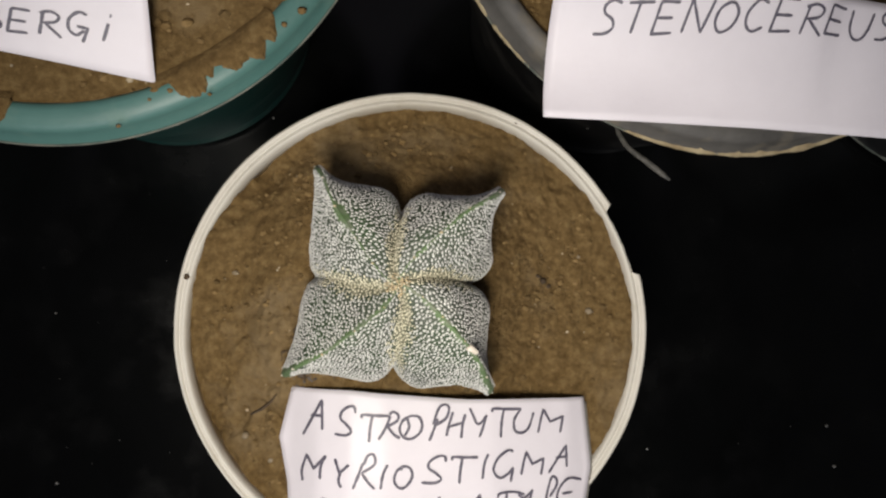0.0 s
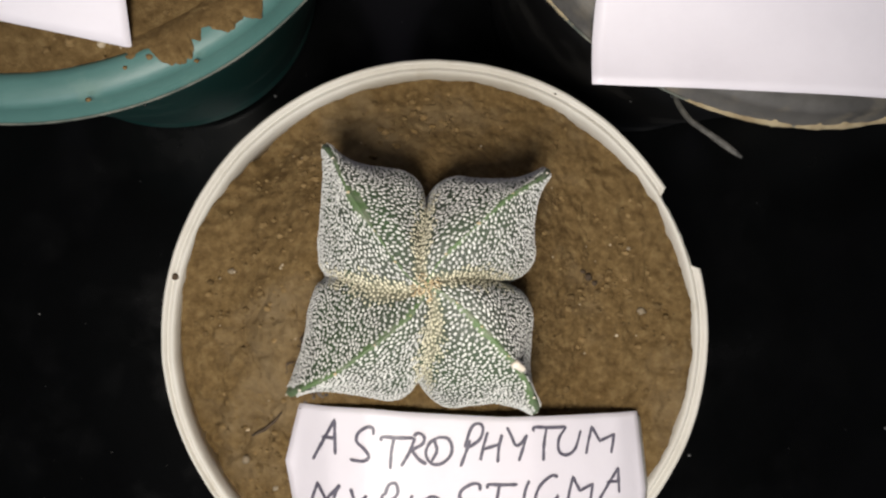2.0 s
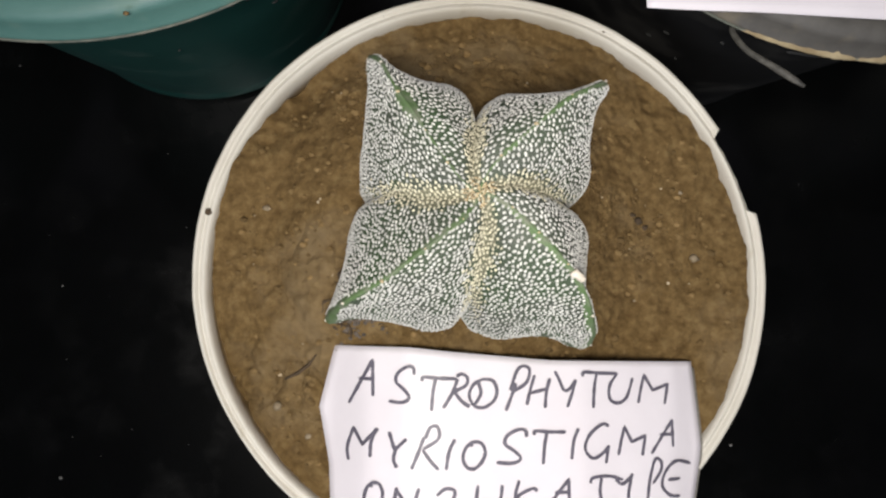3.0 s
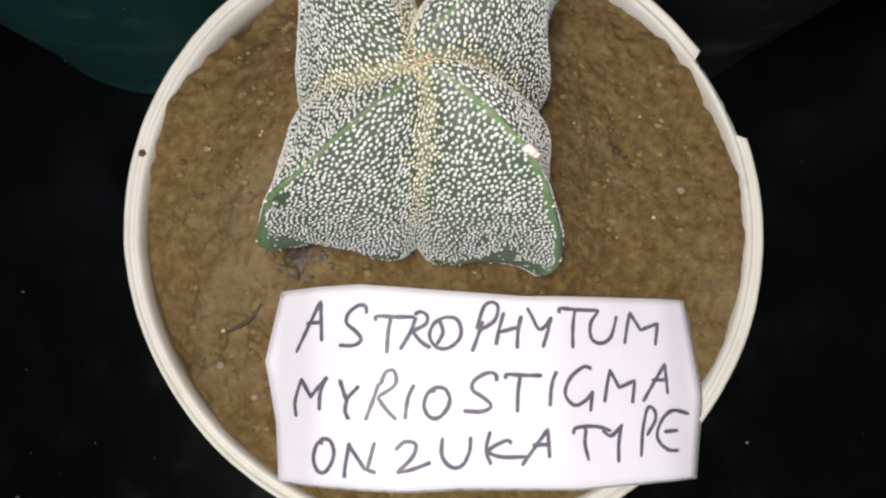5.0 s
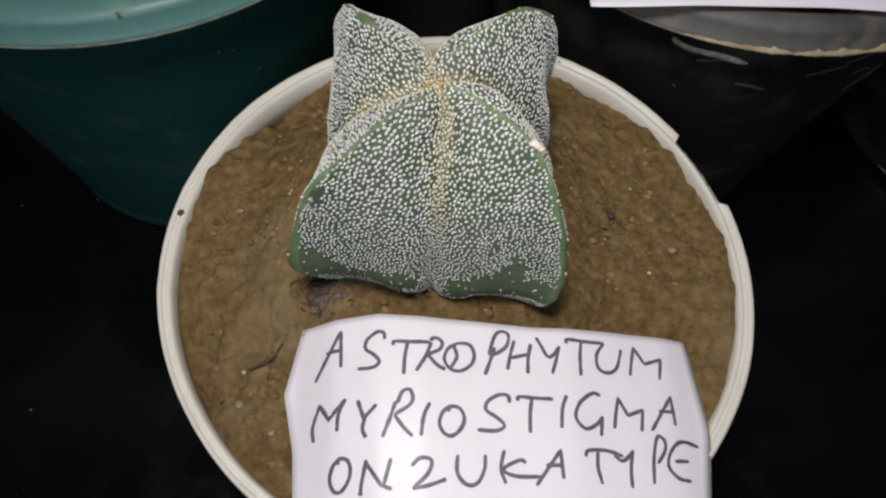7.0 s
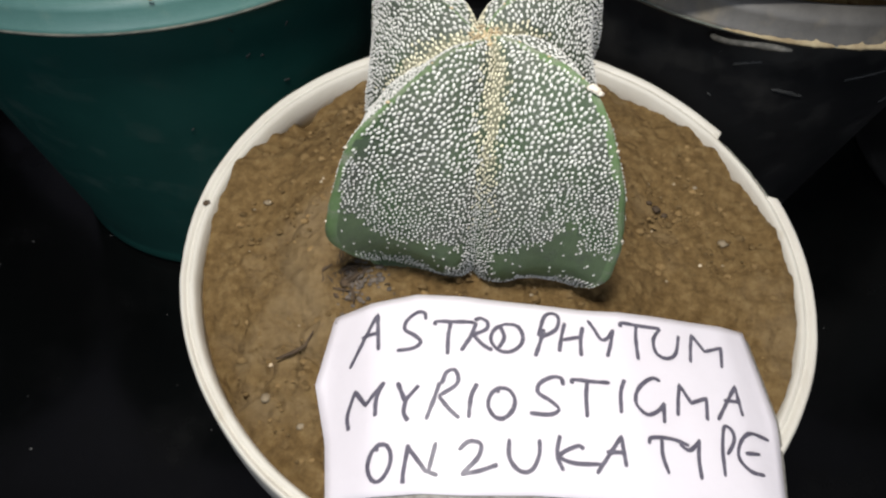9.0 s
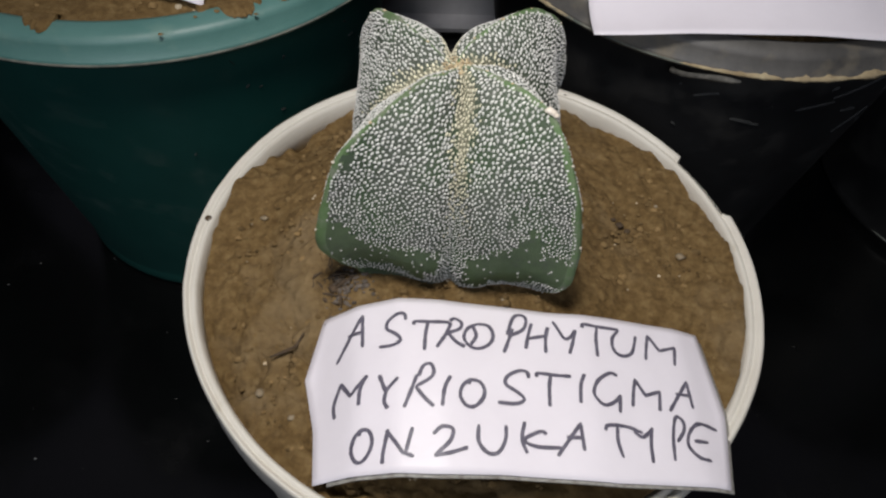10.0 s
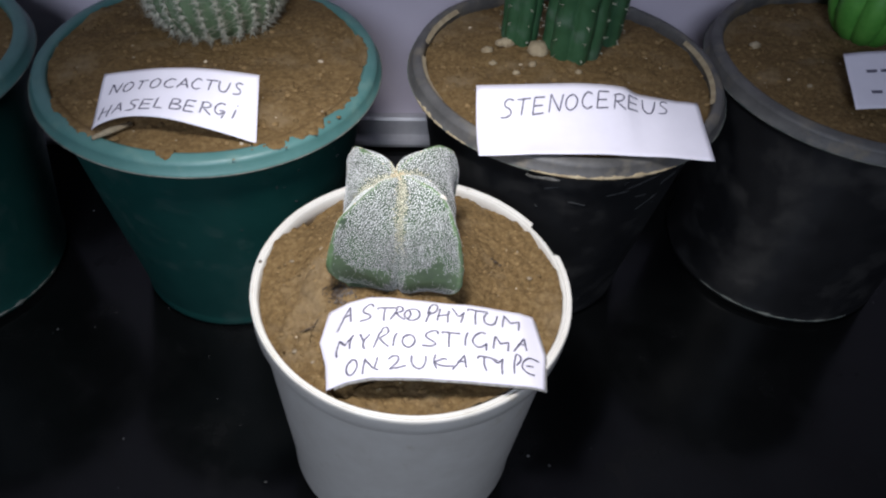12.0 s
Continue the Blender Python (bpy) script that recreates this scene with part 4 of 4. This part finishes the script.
# the ball cactus's label arches over the green rim
at = bilinear([(-0.1150, 0.0570, 0.1208), (-0.0554, 0.0497, 0.1214), (-0.1105, 0.0725, 0.1345), (-0.0548, 0.0712, 0.1362)], lambda u: 0.0085 * math.sin(math.pi * u ** 0.72) ** 1.1, lambda u: 0.003 * math.sin(math.pi * u), 2, 0.0003)
small_label((-0.085, 0.062, 0.12), at, (0.060, 0.0265), [spread("NOTOCACTUS", 0.08, 0.84, 0.54, 0.062, 0.19, rng, -0.10), spread("HASELBERGi", 0.05, 0.83, 0.09, 0.062, 0.21, rng, -0.16)], "arched white paper label with two handwritten lines")

# the east pot's label: its writing is not legible
at = bilinear([(0.1890, 0.0770, 0.1205), (0.2480, 0.0740, 0.1205), (0.1925, 0.1060, 0.1290), (0.2490, 0.1040, 0.1290)], lambda u: 0.002 * math.sin(math.pi * u), lambda u: 0.003 * math.sin(math.pi * u), 3, 0.0004)
east_label, on = small_label((0.22, 0.09, 0.12), at, (0.058, 0.03), [], "white paper label with two illegible lines")
for y in (0.0075, 0.0185):
    for i in range(7):
        x = 0.008 + i * 0.0062
        corners = [Vector(on(*q)) + Vector((0, 0, 0.0002)) for q in ((x, y), (x + 0.0046, y), (x + 0.0046, y + 0.0016), (x, y + 0.0016))]
        mesh_part("writing_bar", corners, [(0, 1, 2, 3)], INK, east_label, smooth=False)


# ---------------------------------------------------------------- the cacti behind
def ball_cactus(centre, radius, soil_z):
    ob = thing("cactus", (centre[0], centre[1], soil_z), "round pale green cactus under fine white spines", "cactus", "cacti in pots")
    prof = [(radius * math.sin(t) * 1.0 + 1e-4, radius * 0.92 * (1 - math.cos(t)) - 0.004) for t in np.linspace(0.0, math.pi, 26)]
    ribs = 26
    verts, faces = lathe((centre[0], centre[1], soil_z), prof, 156, lambda a, k, r, z: (r * (1 + 0.035 * math.cos(ribs * a + k * 0.35)), z))
    mesh_part("stem", verts, faces, BALL, ob)
    pieces, rng = [], random.Random(9)
    mid = Vector((centre[0], centre[1], soil_z + radius * 0.92 - 0.004))
    for row in range(3, 25):
        t = math.pi * row / 26
        for i in range(ribs):
            a = 2 * math.pi * i / ribs - row * 0.35 / ribs
            d = Vector((math.sin(t) * math.cos(a), math.sin(t) * math.sin(a), -0.92 * math.cos(t)))
            p = mid + d * (radius * 1.03)
            for _ in range(20):
                w = (d.normalized() * 0.8 + Vector((rng.uniform(-1, 1), rng.uniform(-1, 1), rng.uniform(-1, 1)))).normalized()
                side = w.orthogonal().normalized() * 0.00022
                q = p + w * rng.uniform(0.0025, 0.0058)
                other = w.cross(side)
                pieces.append(([p + side, p - side * 0.5 + other, p - side * 0.5 - other, q], [(0, 1, 3), (1, 2, 3), (2, 0, 3)]))
    tagged(mesh_part("spine_coat", *joined(pieces), SPINE, ob, "fine white spines"), kind="stuff")
    return ob


def column_stem(centre, radius, height, soil_z, parent, ribs, seed):
    prof = [(radius * 0.86, -0.004), (radius * 0.95, 0.002), (radius, 0.008)]
    prof += [(radius * (1 + 0.02 * math.sin(h * 400)), h) for h in np.linspace(0.012, height - radius, 14)]
    prof += [(radius * math.cos(t) + 1e-4, height - radius + radius * math.sin(t)) for t in np.linspace(0.1, math.pi / 2, 10)]
    verts, faces = lathe((centre[0], centre[1], soil_z), prof, ribs * 16, lambda a, k, r, z: (r * (0.80 + 0.2 * abs(math.cos(ribs * a / 2 + seed)) ** 0.8), z))
    stem = mesh_part("stem", verts, faces, COLUMN, parent)
    pieces, rng = [], random.Random(seed)
    for i in range(ribs):
        a = 2 * (math.pi * i - seed) / ribs
        for h in np.arange(0.006, height - radius * 0.6, 0.008):
            p = Vector((centre[0] + radius * math.cos(a), centre[1] + radius * math.sin(a), soil_z + h))
            for _ in range(3):
                w = (Vector((math.cos(a), math.sin(a), 0)) + 0.9 * Vector((rng.uniform(-1, 1), rng.uniform(-1, 1), rng.uniform(-1, 1)))).normalized()
                pieces.append(tube([p, p + w * rng.uniform(0.0012, 0.0026)], [0.00016, 0.00005], 3))
    tagged(mesh_part("spine_coat", *joined(pieces), SPINE, stem, "short pale spines"), kind="stuff")


ball_cactus((-0.0800, 0.1410), 0.0290, 0.1165)
columns = thing("cactus", (0.072, 0.13, 0.114), "clump of dark green ribbed column cactus stems", "cactus", "cacti in pots")
column_stem((0.0540, 0.1340), 0.0085, 0.055, 0.1135, columns, 6, 1)
column_stem((0.0765, 0.1250), 0.0135, 0.075, 0.1135, columns, 7, 2)
column_stem((0.0925, 0.1370), 0.0100, 0.060, 0.1135, columns, 6, 3)
rng = random.Random(31)
for x, y, s in ((0.0480, 0.1290, 0.0042), (0.0610, 0.1215, 0.0055), (0.0450, 0.1290, 0.003), (0.0385, 0.1240, 0.0028), (0.0570, 0.1120, 0.0022), (0.0400, 0.1150, 0.002), (0.0490, 0.1060, 0.0018), (0.0765, 0.1060, 0.0016)):
    mesh_part("pale_stone", *lump((x, y, black_soil(x, y) + 0.2 * s), s, rng, 0.7), MUD, black_pot)
for x, y, s in ((-0.034, 0.104, 0.0014), (-0.1, 0.09, 0.001)):
    mesh_part("pale_stone", *lump((x, y, green_soil(x, y) + 0.2 * s), s, rng, 0.7), GRIT, green_pot)
for x, y, s in ((0.166, 0.132, 0.0028), (0.18, 0.1, 0.0016)):
    mesh_part("pale_stone", *lump((x, y, east_soil(x, y) + 0.2 * s), s, rng, 0.7), MUD, east_pot)
lime = thing("cactus", (0.226, 0.145, 0.114), "bright green ribbed cactus in the black pot", "cactus", "cacti in pots")
prof = [(0.021 * math.sin(t) + 1e-4, 0.024 * (1 - math.cos(t)) - 0.003) for t in np.linspace(0.0, math.pi, 22)]
verts, faces = lathe((0.226, 0.147, 0.1135), prof, 144, lambda a, k, r, z: (r * (0.86 + 0.14 * abs(math.cos(4.5 * a)) ** 0.7), z))
mesh_part("stem", verts, faces, LIME, lime)

# dust and crumbs on the table
rng = random.Random(77)
pieces = []
for _ in range(420):
    x, y, s = rng.uniform(-0.35, 0.4), rng.uniform(-0.22, 0.2), 0.00018 + 0.0008 * rng.random() ** 5
    pieces.append(lump((x, y, s * 0.3), s, rng, 0.5))
tagged(mesh_part("table_dust", *joined(pieces), DUST), "pale specks of dust and crumbs on the table", "dust", kind="stuff")
